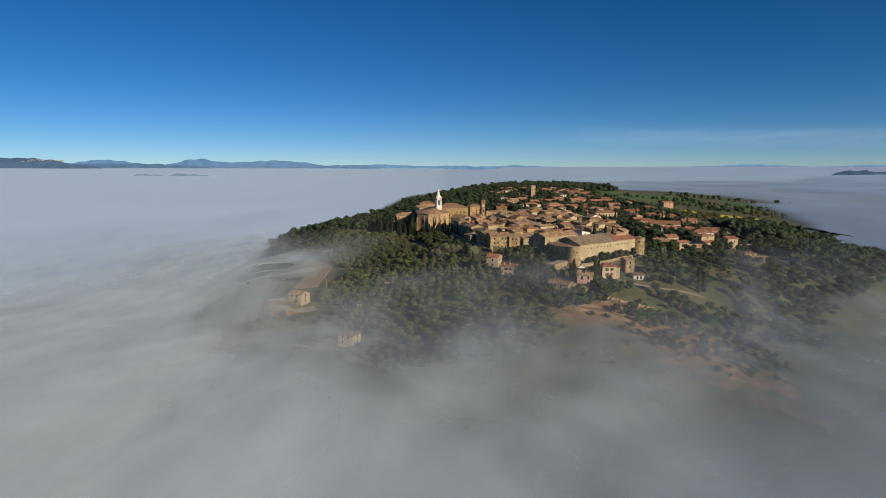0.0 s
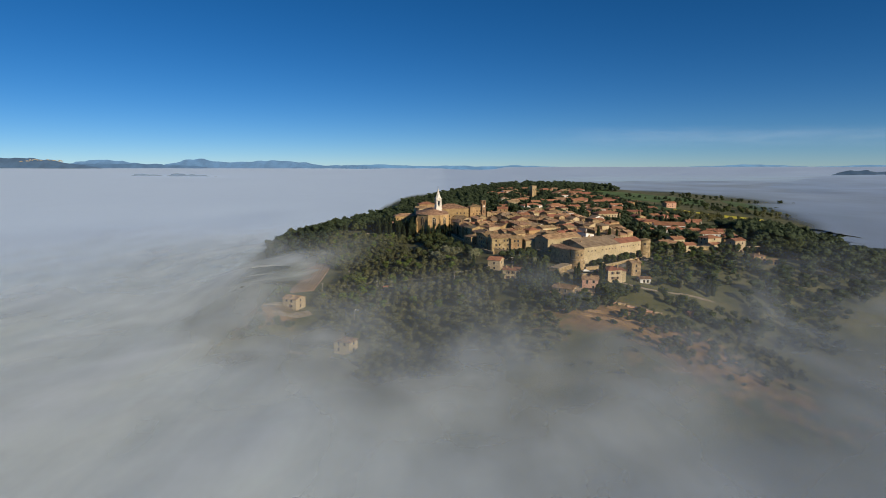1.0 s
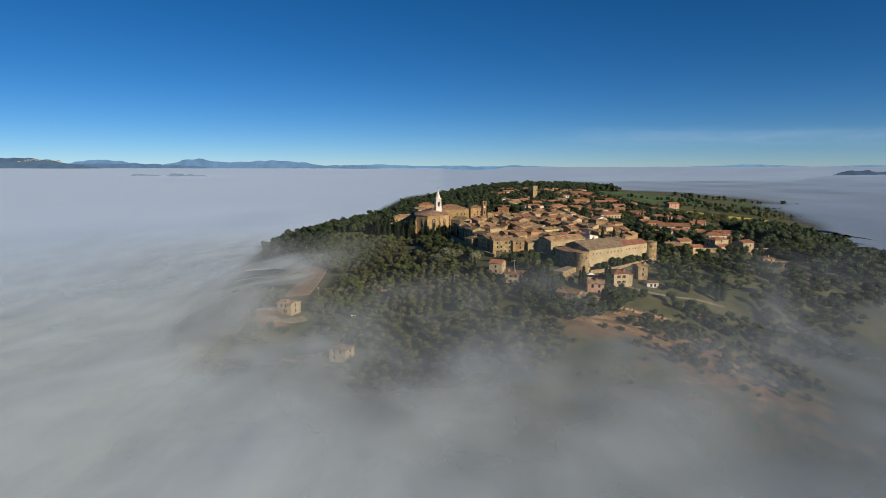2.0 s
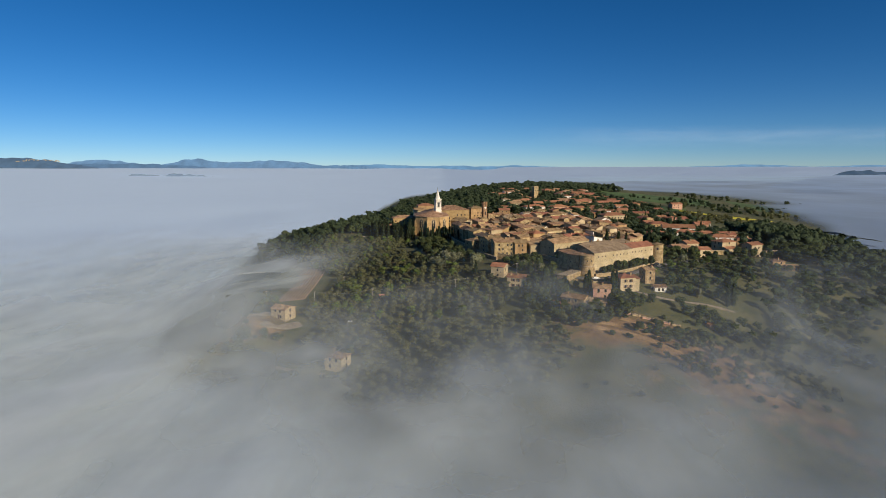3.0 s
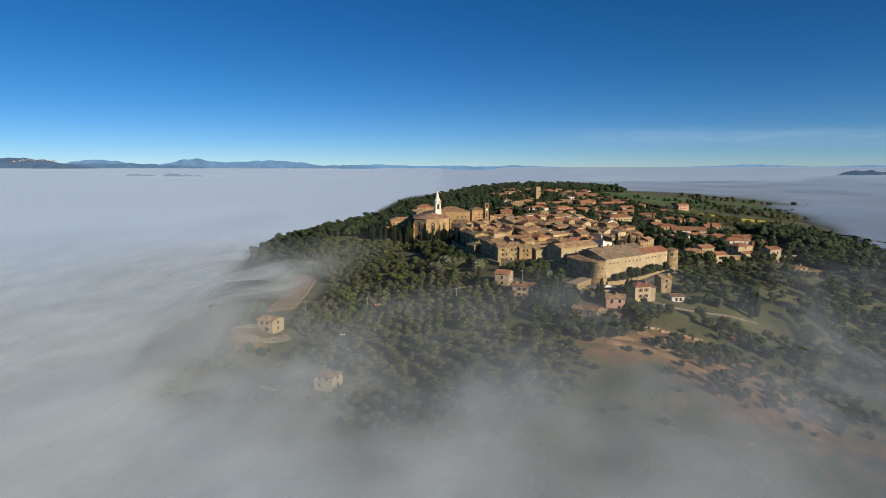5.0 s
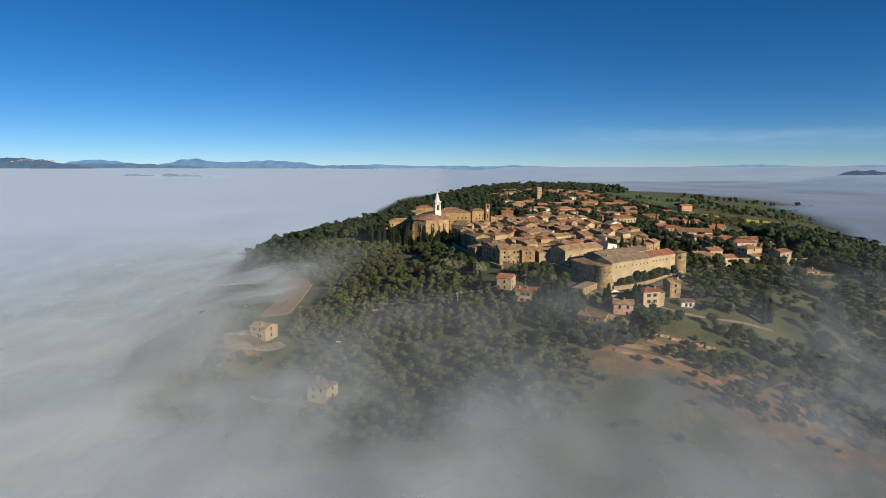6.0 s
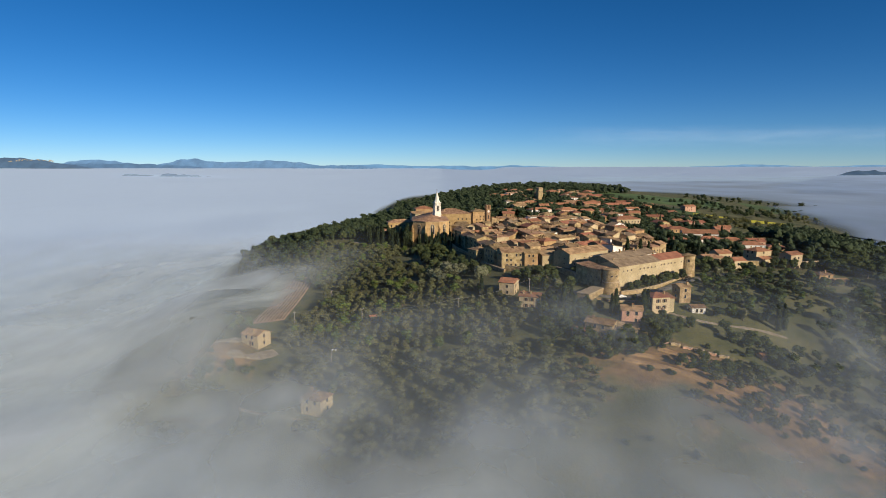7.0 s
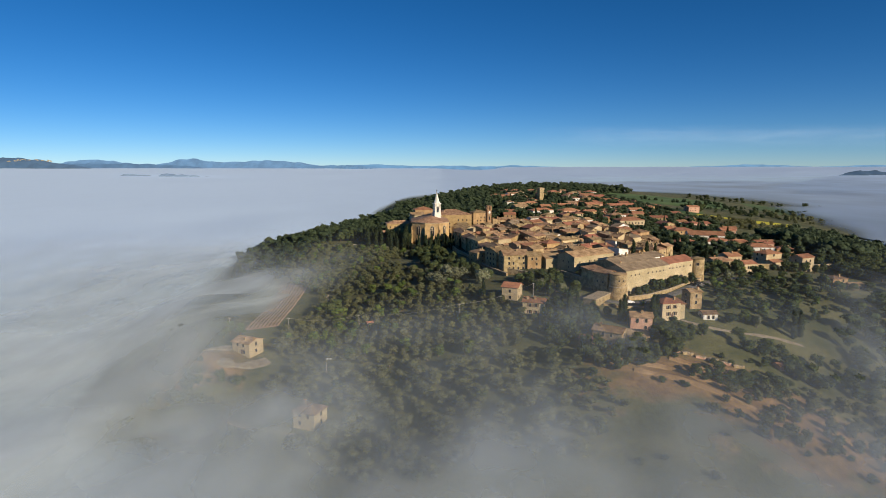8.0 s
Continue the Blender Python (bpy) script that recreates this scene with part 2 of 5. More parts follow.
# ---- fog: a sea in the valleys, and thinner banks that lie on the slopes above it ----
def fog_material(name, size, contrast, seed, tint=(0.64, 0.76, 0.93), long=0.6):
    m = bpy.data.materials.new(name)
    m.use_nodes = True
    n, l = m.node_tree.nodes, m.node_tree.links
    n.remove(n["Principled BSDF"])
    out = n["Material Output"]
    body = n.new("ShaderNodeBsdfDiffuse")
    body.inputs["Color"].default_value = (*tint, 1)
    thru = n.new("ShaderNodeBsdfTranslucent")
    thru.inputs["Color"].default_value = (*tint, 1)
    both = n.new("ShaderNodeMixShader")
    lean, unit = n.new("ShaderNodeAttribute"), n.new("ShaderNodeVectorMath")  # the slope of the billows plus the brightening tilt, not of the sheet
    lean.attribute_name, unit.operation = "lean", "NORMALIZE"
    l.new(lean.outputs["Vector"], unit.inputs[0])
    l.new(unit.outputs[0], body.inputs["Normal"])
    both.inputs[0].default_value = 0.12
    l.new(body.outputs[0], both.inputs[1])
    l.new(thru.outputs[0], both.inputs[2])
    clear = n.new("ShaderNodeBsdfTransparent")
    mix = n.new("ShaderNodeMixShader")
    geo = n.new("ShaderNodeNewGeometry")
    shift = n.new("ShaderNodeMapping")
    shift.inputs["Location"].default_value = (seed * 3.7, seed * 1.9, seed * 5.3)
    shift.inputs["Scale"].default_value = (1, long, 1)
    l.new(geo.outputs["Position"], shift.inputs["Vector"])
    tex = n.new("ShaderNodeTexNoise")
    tex.inputs["Scale"].default_value, tex.inputs["Detail"].default_value, tex.inputs["Roughness"].default_value = 1 / size, 4, 0.5
    tex.inputs["Distortion"].default_value = 0.15
    l.new(shift.outputs[0], tex.inputs["Vector"])
    at = n.new("ShaderNodeAttribute")
    at.attribute_name = "depth"

    def calc(op, a, b):
        k = n.new("ShaderNodeMath")
        k.operation = op
        for i, v in enumerate((a, b)):
            if isinstance(v, (int, float)):
                k.inputs[i].default_value = v
            else:
                l.new(v, k.inputs[i])
        return k.outputs[0]

    d = at.outputs["Fac"]
    swing = calc("MULTIPLY", calc("MULTIPLY", calc("SUBTRACT", tex.outputs["Fac"], 0.5), contrast), calc("MULTIPLY", d, calc("SUBTRACT", 1.05, d)))
    total = calc("ADD", d, swing)
    total = calc("MINIMUM", calc("MAXIMUM", total, 0.0), 1.0)
    l.new(total, mix.inputs[0])
    l.new(clear.outputs[0], mix.inputs[1])
    l.new(both.outputs[0], mix.inputs[2])
    l.new(mix.outputs[0], out.inputs["Surface"])
    return m


def fog_lift(x, y):
    """The fog lies higher in the valleys behind and beside the town."""
    back = np.clip((y - 380) / 260, 0, 1)
    side, far = np.clip((160 - x) / 200, 0, 1), np.clip((x - 370) / 170, 0, 1)
    return 15 * ease(x, 380, 540) * ease(y, 580, 760) + (3 + 9 * side + 5 * far) * back * back * (3 - 2 * back) + 4 * np.clip((262 - y) / 70, 0, 1)


def sea_top(x, y):
    rise = np.clip((np.hypot(x, y) - 700) / 4000, 0, 1)
    lift = np.interp(rise, (0, 0.3, 0.6, 0.85, 1), (0, 8, 28, 56, 76)) * 63 / 76
    return 58 + lift + fog_lift(x, y) + 2 * ripple(x, y, 160, 2) * (1 - rise) + 2.5 * rise * ripple(x, y, 700, 52)


def fog_sea():
    """The thick fog that fills the valleys, with a soft shore on the hill and a thin, torn stretch over the far fields."""
    me, x, y, z = grid_sheet("fog_sea", spread(-4700, 4700, -420, 620, 10, 40), spread(-600, 4750, 60, 1200, 10, 40), sea_top, [fog_material("fog_sea", 70, 1.2, 1, (0.59, 0.745, 0.95))])
    clear = z - height(x, y) - 2.0
    far = np.maximum(ease(y, 430, 500), ease(shore(y) + 40 - x, 0, 60) * ease(y, 180, 260))
    depth = ease(clear, 1, 34) * (1 - far) + np.where(y > 540, ease(clear, -2, 7), ease(clear, -1, 13)) * far
    torn = 0.72 + 0.45 * ripple(x, y * 1.6, 520, 61)
    depth = depth * (1 - 0.36 * np.clip(torn, 0, 1) * ease(x, 300, 520) * ease(y, 380, 600) * (1 - ease(y, 1900, 3200)))
    depth = depth * (1 - 0.2 * ease(x, 120, 240) * (1 - ease(y, 420, 520))) * (1 - 0.35 * ease(x, -60, 20) * (1 - ease(y, 230, 320)))
    paint(me, "depth", np.clip(depth, 0, 1))
    rise = np.clip((np.hypot(x, y) - 300) / 1500, 0, 1)
    billow(me, x, y, 0.076, ((0.05, 900, 71), (0.05, 260, 72)), 1 - 0.5 * rise)
    tagged(new("fog_sea", me), "thick white morning fog that fills the valley", "fog", kind="stuff")


def cover(x, y):
    """How much of the slope the drifting fog hides: all of its foot, and less and less on the way up."""
    foot = np.interp(y, (60, 130, 190, 228, 248, 282, 315, 350, 390, 430), (0.82, 0.80, 0.70, 0.54, 0.42, 0.27, 0.14, 0.04, 0.01, 0.0))
    side = 0.78 * ease(shore(y) + 42 - x, 0, 70) * (1 - 0.8 * ease(y, 520, 700))
    hollow = (0.42 * ease(x, 90, 190) * (1 - ease(y, 300, 352)) + 0.22 * ease(x, 190, 265) * (1 - ease(y, 385, 460))) * ease(y, 200, 260)
    foot = np.clip(foot * (1 + 0.12 * ease(-x, 10, 100) - 0.12 * ease(x, 30, 150)), 0, 0.92)
    a = 1 - (1 - foot) * (1 - side) * (1 - hollow)
    a = a * (1 - 0.5 * bump(x, y, 100, 276, 44, 24)) * (1 - 0.35 * bump(x, y, -14, 240, 20, 28)) * (1 - 0.3 * bump(x, y, 58, 226, 30, 20)) * (1 - 0.3 * bump(x, y, -88, 240, 11, 18)) * (1 - 0.2 * bump(x, y, -84, 320, 20, 14))
    a = a + 0.16 * bump(x, y, 18, 230, 18, 14) + 0.34 * bump(x, y, 118, 232, 18, 12) + 0.14 * bump(x, y, -60, 240, 20, 18) + 0.2 * bump(x, y, 50, 294, 22, 9) + 0.2 * bump(x, y, 12, 310, 34, 14)
    a = a + 0.58 * bump(x, y, -96, 405, 24, 60) + 0.36 * bump(x, y, -46, 264, 30, 14) + 0.18 * bump(x, y, -78, 480, 34, 60) + 0.3 * bump(x, y, 212, 356, 26, 14)
    return np.clip(a, 0, 0.95)


def fog_drift(level, over, share, seed, label):
    """One layer of the fog that drifts up the slope, torn into puffs and wisps."""
    def top(x, y):
        low = hill(x, y) + over + 0.14 * over * ripple(x, y, 75, 51)
        bank = level - 58 + sea_top(x, y)
        return (low + bank + np.sqrt((low - bank) ** 2 + 30)) / 2

    me, x, y, z = grid_sheet("fog_drift", np.arange(-640, 500, 5.0), np.arange(40, 760, 5.0), top, [fog_material("fog_drift", 30, 2.4, seed, (0.635, 0.715, 0.77), 0.5)])
    puff = ripple(x, y * 0.6, 120, seed + 5) + 0.6 * ripple(x + 9 * ripple(x, y, 60, seed + 8), y * 0.6, 58, seed + 6) + 0.4 * ripple(x, y * 0.6 + 6 * ripple(x, y, 45, seed + 9), 30, seed + 7)
    thick = -np.log(1 - cover(x, y)) * share * np.exp(0.85 * puff) * (1 - 0.34 * ease(x, -90, 0) - 0.04 * ease(x, 40, 140))
    rim = ease(x, -640, -360) * ease(500 - x, 0, 120) * ease(y, 40, 80) * (1 - ease(shore(y) - x, 10, 330)) * (1 - ease(y, 320, 750))
    paint(me, "depth", np.clip((1 - np.exp(-thick)) * rim, 0, 0.93))
    billow(me, x, y, 0.062, ((0.06, 190, seed + 15), (0.06, 80, seed + 16), (0.05, 40, seed + 17)))
    tagged(new("fog_drift", me), label, "fog", kind="stuff")


fog_sea()
fog_drift(64.0, 6.0, 0.42, 11, "dense drifting fog low on the hillside")
fog_drift(69.0, 10.5, 0.34, 23, "soft bank of fog that climbs the slope")
fog_drift(75.0, 16.0, 0.24, 37, "thin torn wisps of fog over the slope")


def cirrus():
    """A faint streak of high cloud far behind the fog."""
    xs, zs = np.linspace(700, 4700, 60), np.linspace(285, 500, 14)
    v = [(x, 4800 - 0.00002 * (x - 700) ** 2, z + 12 * math.sin(x * 0.002)) for z in zs for x in xs]
    f = [(j * 60 + i, j * 60 + i + 1, j * 60 + i + 61, j * 60 + i + 60) for j in range(13) for i in range(59)]
    m = fog_material("cirrus", 420, 3.0, 140)
    m.node_tree.nodes["Mapping"].inputs["Scale"].default_value = (1, 1, 9)
    me = mesh("cirrus", v, f, [m], None, True)
    s = np.array(v)
    d = 0.09 * np.clip((s[:, 0] - 700) / 900, 0, 1) * np.sin(np.clip((s[:, 2] - 285) / 215, 0, 1) * math.pi) ** 2
    paint(me, "depth", d)
    me.attributes.new("lean", "FLOAT_VECTOR", "POINT").data.foreach_set("vector", np.tile(np.float32((0.0, -1.0, 0.2)), len(v)))
    tagged(new("cirrus", me), "faint streaks of high cloud over the horizon", "cloud", kind="stuff")


cirrus()

# ---- far hills ----
def far_hill(x0, x1, y, base, crown, size, seed, tone, label, depth=160.0):
    """A long ridge with a worn, rolling crest and a body behind it."""
    n = 90
    xs = np.linspace(x0, x1, n)
    s = np.linspace(0, 1, n)
    edge = np.minimum(1, np.minimum(s, 1 - s) * 5) ** 0.7
    crest = base + edge * (crown - base) * (0.68 + 0.34 * ripple(xs, xs * 0, size, seed) + 0.10 * ripple(xs, xs * 0, size / 6, seed + 1))
    crest = np.maximum(crest, base)
    rows = [(y - 120, np.full(n, base - 30.0)), (y - 60, base + (crest - base) * 0.55), (y, crest), (y + depth, np.full(n, base - 30.0))]
    v = [(xs[i], yy + 14 * math.sin(i * 1.7 + j), float(z[i])) for j, (yy, z) in enumerate(rows) for i in range(n)]
    f = [(j * n + i, j * n + i + 1, (j + 1) * n + i + 1, (j + 1) * n + i) for j in range(3) for i in range(n - 1)]
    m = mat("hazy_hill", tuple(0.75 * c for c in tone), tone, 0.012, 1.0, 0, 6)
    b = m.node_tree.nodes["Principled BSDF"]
    m.node_tree.links.new(b.inputs["Base Color"].links[0].from_socket, b.inputs["Emission Color"])  # this glow stands for sunlit haze in the air before the far hills
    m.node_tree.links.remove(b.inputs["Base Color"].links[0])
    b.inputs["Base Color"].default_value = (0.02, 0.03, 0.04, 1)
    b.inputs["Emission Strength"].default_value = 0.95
    return tagged(new("hill", mesh("hill", v, f, [m], None, True)), label, "hill", kind="structure")


# each tone is the blue of the haze, not the hill's own colour
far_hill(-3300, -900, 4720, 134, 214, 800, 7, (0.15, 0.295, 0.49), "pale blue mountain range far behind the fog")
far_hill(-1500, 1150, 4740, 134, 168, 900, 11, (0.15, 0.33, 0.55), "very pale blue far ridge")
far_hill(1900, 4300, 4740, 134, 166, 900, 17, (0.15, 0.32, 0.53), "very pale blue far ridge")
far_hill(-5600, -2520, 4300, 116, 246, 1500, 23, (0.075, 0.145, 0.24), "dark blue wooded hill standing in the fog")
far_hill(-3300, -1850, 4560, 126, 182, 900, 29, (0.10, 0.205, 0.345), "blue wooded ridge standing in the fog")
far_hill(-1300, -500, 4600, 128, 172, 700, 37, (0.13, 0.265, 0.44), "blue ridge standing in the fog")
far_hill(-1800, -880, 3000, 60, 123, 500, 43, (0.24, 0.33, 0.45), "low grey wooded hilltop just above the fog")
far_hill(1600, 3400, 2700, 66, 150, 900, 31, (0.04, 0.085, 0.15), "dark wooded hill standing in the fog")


def far_village():
    """Pale specks of a village on the far hill."""
    r, s = random.Random(4), Solid()
    for i in range(46):
        u = r.random()
        x, z = -3120 + 330 * u, 182 + 12 * math.sin(u * 3.1) + r.uniform(-5, 5)
        w, h = r.uniform(3, 6), r.uniform(2, 4)
        s.box(x, 4150, z, x + w, 4160, z + h)
    tagged(new("far_village", s.make("far_village", PLASTER)), "pale houses of a village on the far hill", "village", kind="stuff")


far_village()

# ---- windows, doors, roofs ----
def frame_ring(w, h, t=0.13, y0=-0.08, y1=0.03):
    """A stone surround as one closed ring, with a deeper sill."""
    o = [(-w / 2 - t, -t), (w / 2 + t, -t), (w / 2 + t, h + t), (-w / 2 - t, h + t)]
    i = [(-w / 2, 0), (w / 2, 0), (w / 2, h), (-w / 2, h)]
    v = [(x, y0 - (0.06 if z < 0 else 0), z) for x, z in o] + [(x, y0, z) for x, z in i] + [(x, y1, z) for x, z in o] + [(x, y1, z) for x, z in i]
    f = []
    for k in range(4):
        m = (k + 1) % 4
        f += [(k, m, m + 4, k + 4), (k + 4, m + 4, m + 12, k + 12), (k, k + 8, m + 8, m)]
    return Solid().add(v, f).make("window", STONE_TRIM)


def pane_mesh(w, h):
    return Solid().box(-w / 2, -0.02, 0, w / 2, 0.03, h).make("pane", GLASS)


def shutter_mesh(w, h):
    s = Solid().box(-w / 2, -0.10, 0, w / 2, -0.05, h)
    return s.make("shutter", SHUTTER)


FRAMES = {"tall": (frame_ring(1.0, 1.5), pane_mesh(1.0, 1.5), None, 1.0), "shuttered": (frame_ring(1.0, 1.5), pane_mesh(1.0, 1.5), shutter_mesh(0.5, 1.5), 1.0), "small": (frame_ring(0.7, 0.8), pane_mesh(0.7, 0.8), None, 0.7)}
FAR_PANES = {"tall": Solid().box(-0.55, -0.03, 0, 0.55, 0.03, 1.6).make("window", GLASS), "small": Solid().box(-0.4, -0.03, 0, 0.4, 0.03, 0.9).make("window", GLASS)}
FAR_PANES["shuttered"] = FAR_PANES["tall"]
WINDOW, SHUTTERED, SMALL_WINDOW = "tall", "shuttered", "small"


def window(kind, parent, at, near=True):
    if not near:
        return part("window", FAR_PANES[kind], parent, "", at)
    ring, pane, shutter, w = FRAMES[kind]
    ob = part("window", ring, parent, "", at)
    part("pane", pane, ob)
    if shutter:
        for s in (-1, 1):
            part("shutter", shutter, ob, "brown wooden shutter", pose(s * (w / 2 + 0.38), 0, 0))
    return ob


DOOR = Solid().box(-0.6, -0.05, 0, 0.6, 0.03, 2.1, 1).box(-0.75, -0.08, 0, -0.6, 0.03, 2.25, 0).box(0.6, -0.08, 0, 0.75, 0.03, 2.25, 0).box(-0.6, -0.08, 2.1, 0.6, 0.03, 2.25, 0).make("door", STONE_TRIM, SHUTTER)
CHIMNEY = Solid().box(-0.35, -0.3, -0.8, 0.35, 0.3, 1.0).box(-0.45, -0.4, 1.0, 0.45, 0.4, 1.12).box(-0.4, -0.1, 1.12, 0.4, 0.1, 1.35, 1).make("chimney", OLD_WALL, RED_TILE)


def house_meshes(w, d, h, kind, walls, tiles, pitch=0.34, foot=5.0, over=0.5):
    """Walls to the eaves (and gables), and a tiled roof with thick, overhanging eaves; the ridge runs along x."""
    a, b, up = w / 2, d / 2, d / 2 * pitch
    s = Solid()
    s.box(-a, -b, -foot, a, b, h)
    if kind == "gable":
        s.add([(-a, -b, h), (-a, b, h), (-a, 0, h + up), (a, -b, h), (a, b, h), (a, 0, h + up)], [(0, 2, 1), (3, 4, 5), (0, 3, 5, 2), (1, 2, 5, 4)])
    wall = s.make("wall", walls)
    r = Solid()
    t, A, B = 0.22, a + over, b + over
    low = h - over * pitch
    if kind == "gable":
        for side in (-1, 1):
            y = side * B
            p = [(-A, y, low + 0.05), (A, y, low + 0.05), (A, 0, h + up + 0.05), (-A, 0, h + up + 0.05)]
            p += [(x, yy, z + t) for x, yy, z in p]
            fs = [(0, 1, 2, 3), (7, 6, 5, 4), (0, 4, 5, 1), (1, 5, 6, 2), (2, 6, 7, 3), (3, 7, 4, 0)]
            r.add(p, fs if side > 0 else [tuple(reversed(q)) for q in fs])
        r.box(-A, -0.16, h + up + 0.18, A, 0.16, h + up + 0.36)
    elif kind == "hip":
        k = max(A - B, 0.05)
        z0, z1 = low + 0.05, h + up + 0.05
        p = [(-A, -B, z0), (A, -B, z0), (A, B, z0), (-A, B, z0), (-A, -B, z0 + t), (A, -B, z0 + t), (A, B, z0 + t), (-A, B, z0 + t), (-k, 0, z1 + t), (k, 0, z1 + t)]
        r.add(p, [(3, 2, 1, 0), (0, 1, 5, 4), (1, 2, 6, 5), (2, 3, 7, 6), (3, 0, 4, 7), (4, 5, 9, 8), (6, 7, 8, 9), (5, 6, 9), (7, 4, 8)])
        r.box(-k, -0.16, z1 + t - 0.05, k, 0.16, z1 + t + 0.14)
    else:  # one slope, high at the back
        z0, z1 = low + 0.05, h + up + 0.05
        r.add([(-A, -B, z0), (A, -B, z0), (A, B, z1), (-A, B, z1), (-A, -B, z0 + t), (A, -B, z0 + t), (A, B, z1 + t), (-A, B, z1 + t)],
              [(3, 2, 1, 0), (4, 5, 6, 7), (0, 1, 5, 4), (1, 2, 6, 5), (2, 3, 7, 6), (3, 0, 4, 7)])
        wall2 = Solid().box(-a, -b, -foot, a, b, h).add([(-a, -b, h), (a, -b, h), (a, b, h), (-a, b, h), (a, b, z1), (-a, b, z1)], [(0, 1, 4, 5), (2, 3, 5, 4), (1, 2, 4), (3, 0, 5)])
        wall = wall2.make("wall", walls)
    return wall, r.make("roof", tiles), up


MESHES = {}


def house(x, y, rot, w, d, h, kind="gable", walls=OLD_WALL, tiles=OLD_TILE, label="honey stone house with a weathered tile roof", win=WINDOW, floors=None,
          gap=3.4, chimneys=1, group="", base=None, sill=None, name="house", category="house", pitch=0.34, foot=5.0, door=False, seed=0):
    key = (round(w, 1), round(d, 1), round(h, 1), kind, walls.name, tiles.name, pitch, foot)
    if key not in MESHES:
        MESHES[key] = house_meshes(w, d, h, kind, walls, tiles, pitch, foot)
    wall, roof, up = MESHES[key]
    z = ground_z(x, y) if base is None else base
    ob = thing(name, pose(x, y, z, 0, 0, rot), label, category, group)
    part("wall", wall, ob)
    part("roof", roof, ob)
    rng = random.Random(seed + int(x * 7 + y * 13))
    c, s = math.cos(radians(rot)), math.sin(radians(rot))
    floors = max(1, int((h + 0.3) / 3.0)) if floors is None else floors
    for side in range(4):
        length, off, turn = ((w, d / 2, 0), (d, w / 2, 90), (w, d / 2, 180), (d, w / 2, 270))[side]
        ang = radians(rot + turn)
        if -math.cos(ang) > 0.12:  # sides that look away are never seen
            continue
        if not win:
            continue
        n = int((length - 1.2) / gap)
        for fl in range(floors):
            for i in range(n):
                if rng.random() < (0.14 if y < 440 else 0.3):
                    continue
                u = (i - (n - 1) / 2) * gap + rng.uniform(-0.3, 0.3)
                zz = fl * 3.0 + 1.0 + (h - floors * 3.0) * 0.6 if sill is None else sill
                window(win, ob, pose(0, 0, 0, 0, 0, turn) @ pose(u, -off - 0.01, zz), y < 440)
        if door and side == 0:
            part("door", DOOR, ob, "", pose(0.6, -off - 0.01, 0.02))
    for i in range(chimneys):
        u, v = rng.uniform(-w * 0.35, w * 0.35), rng.choice((-1, 1)) * d * rng.uniform(0.1, 0.28)
        zc = h + up * (1 - abs(v) / (d / 2)) + 0.3 if kind != "shed" else h + up * 0.6
        part("chimney", CHIMNEY, ob, "", pose(u, v, zc))
    return ob


# ---- trees: a forked trunk and a crown of many small leaf clumps ----
def trunk_mesh(h, r, rng, forks=3):
    s = Solid()
    s.ring(0, 0, [(r * 1.3, -0.6), (r, h * 0.25), (r * 0.75, h * 0.5)], 6)
    for i in range(forks):
        a = 6.28 * i / forks + rng.uniform(-0.4, 0.4)
        dx, dy = math.cos(a) * h * 0.22, math.sin(a) * h * 0.22
        k = []
        for q, rr in ((0, r * 0.7), (0.5, r * 0.45), (1, r * 0.15)):
            for j in range(5):
                b = 6.28 * j / 5
                k.append((dx * q + rr * math.cos(b), dy * q + rr * math.sin(b), h * (0.42 + 0.42 * q)))
        s.add(k, [(5 * m + j, 5 * m + (j + 1) % 5, 5 * m + 5 + (j + 1) % 5, 5 * m + 5 + j) for m in range(2) for j in range(5)])
    return s.make("trunk", BARK)


def core_ball():
    b = bmesh.new()
    bmesh.ops.create_icosphere(b, subdivisions=1, radius=1.0)
    bmesh.ops.subdivide_edges(b, edges=b.edges[:], cuts=1, use_grid_fill=True)
    v, f = [tuple(p.co.normalized()) for p in b.verts], [tuple(p.index for p in q.verts) for q in b.faces]
    b.free()
    return v, f


CORE, CORE_FACES = core_ball()


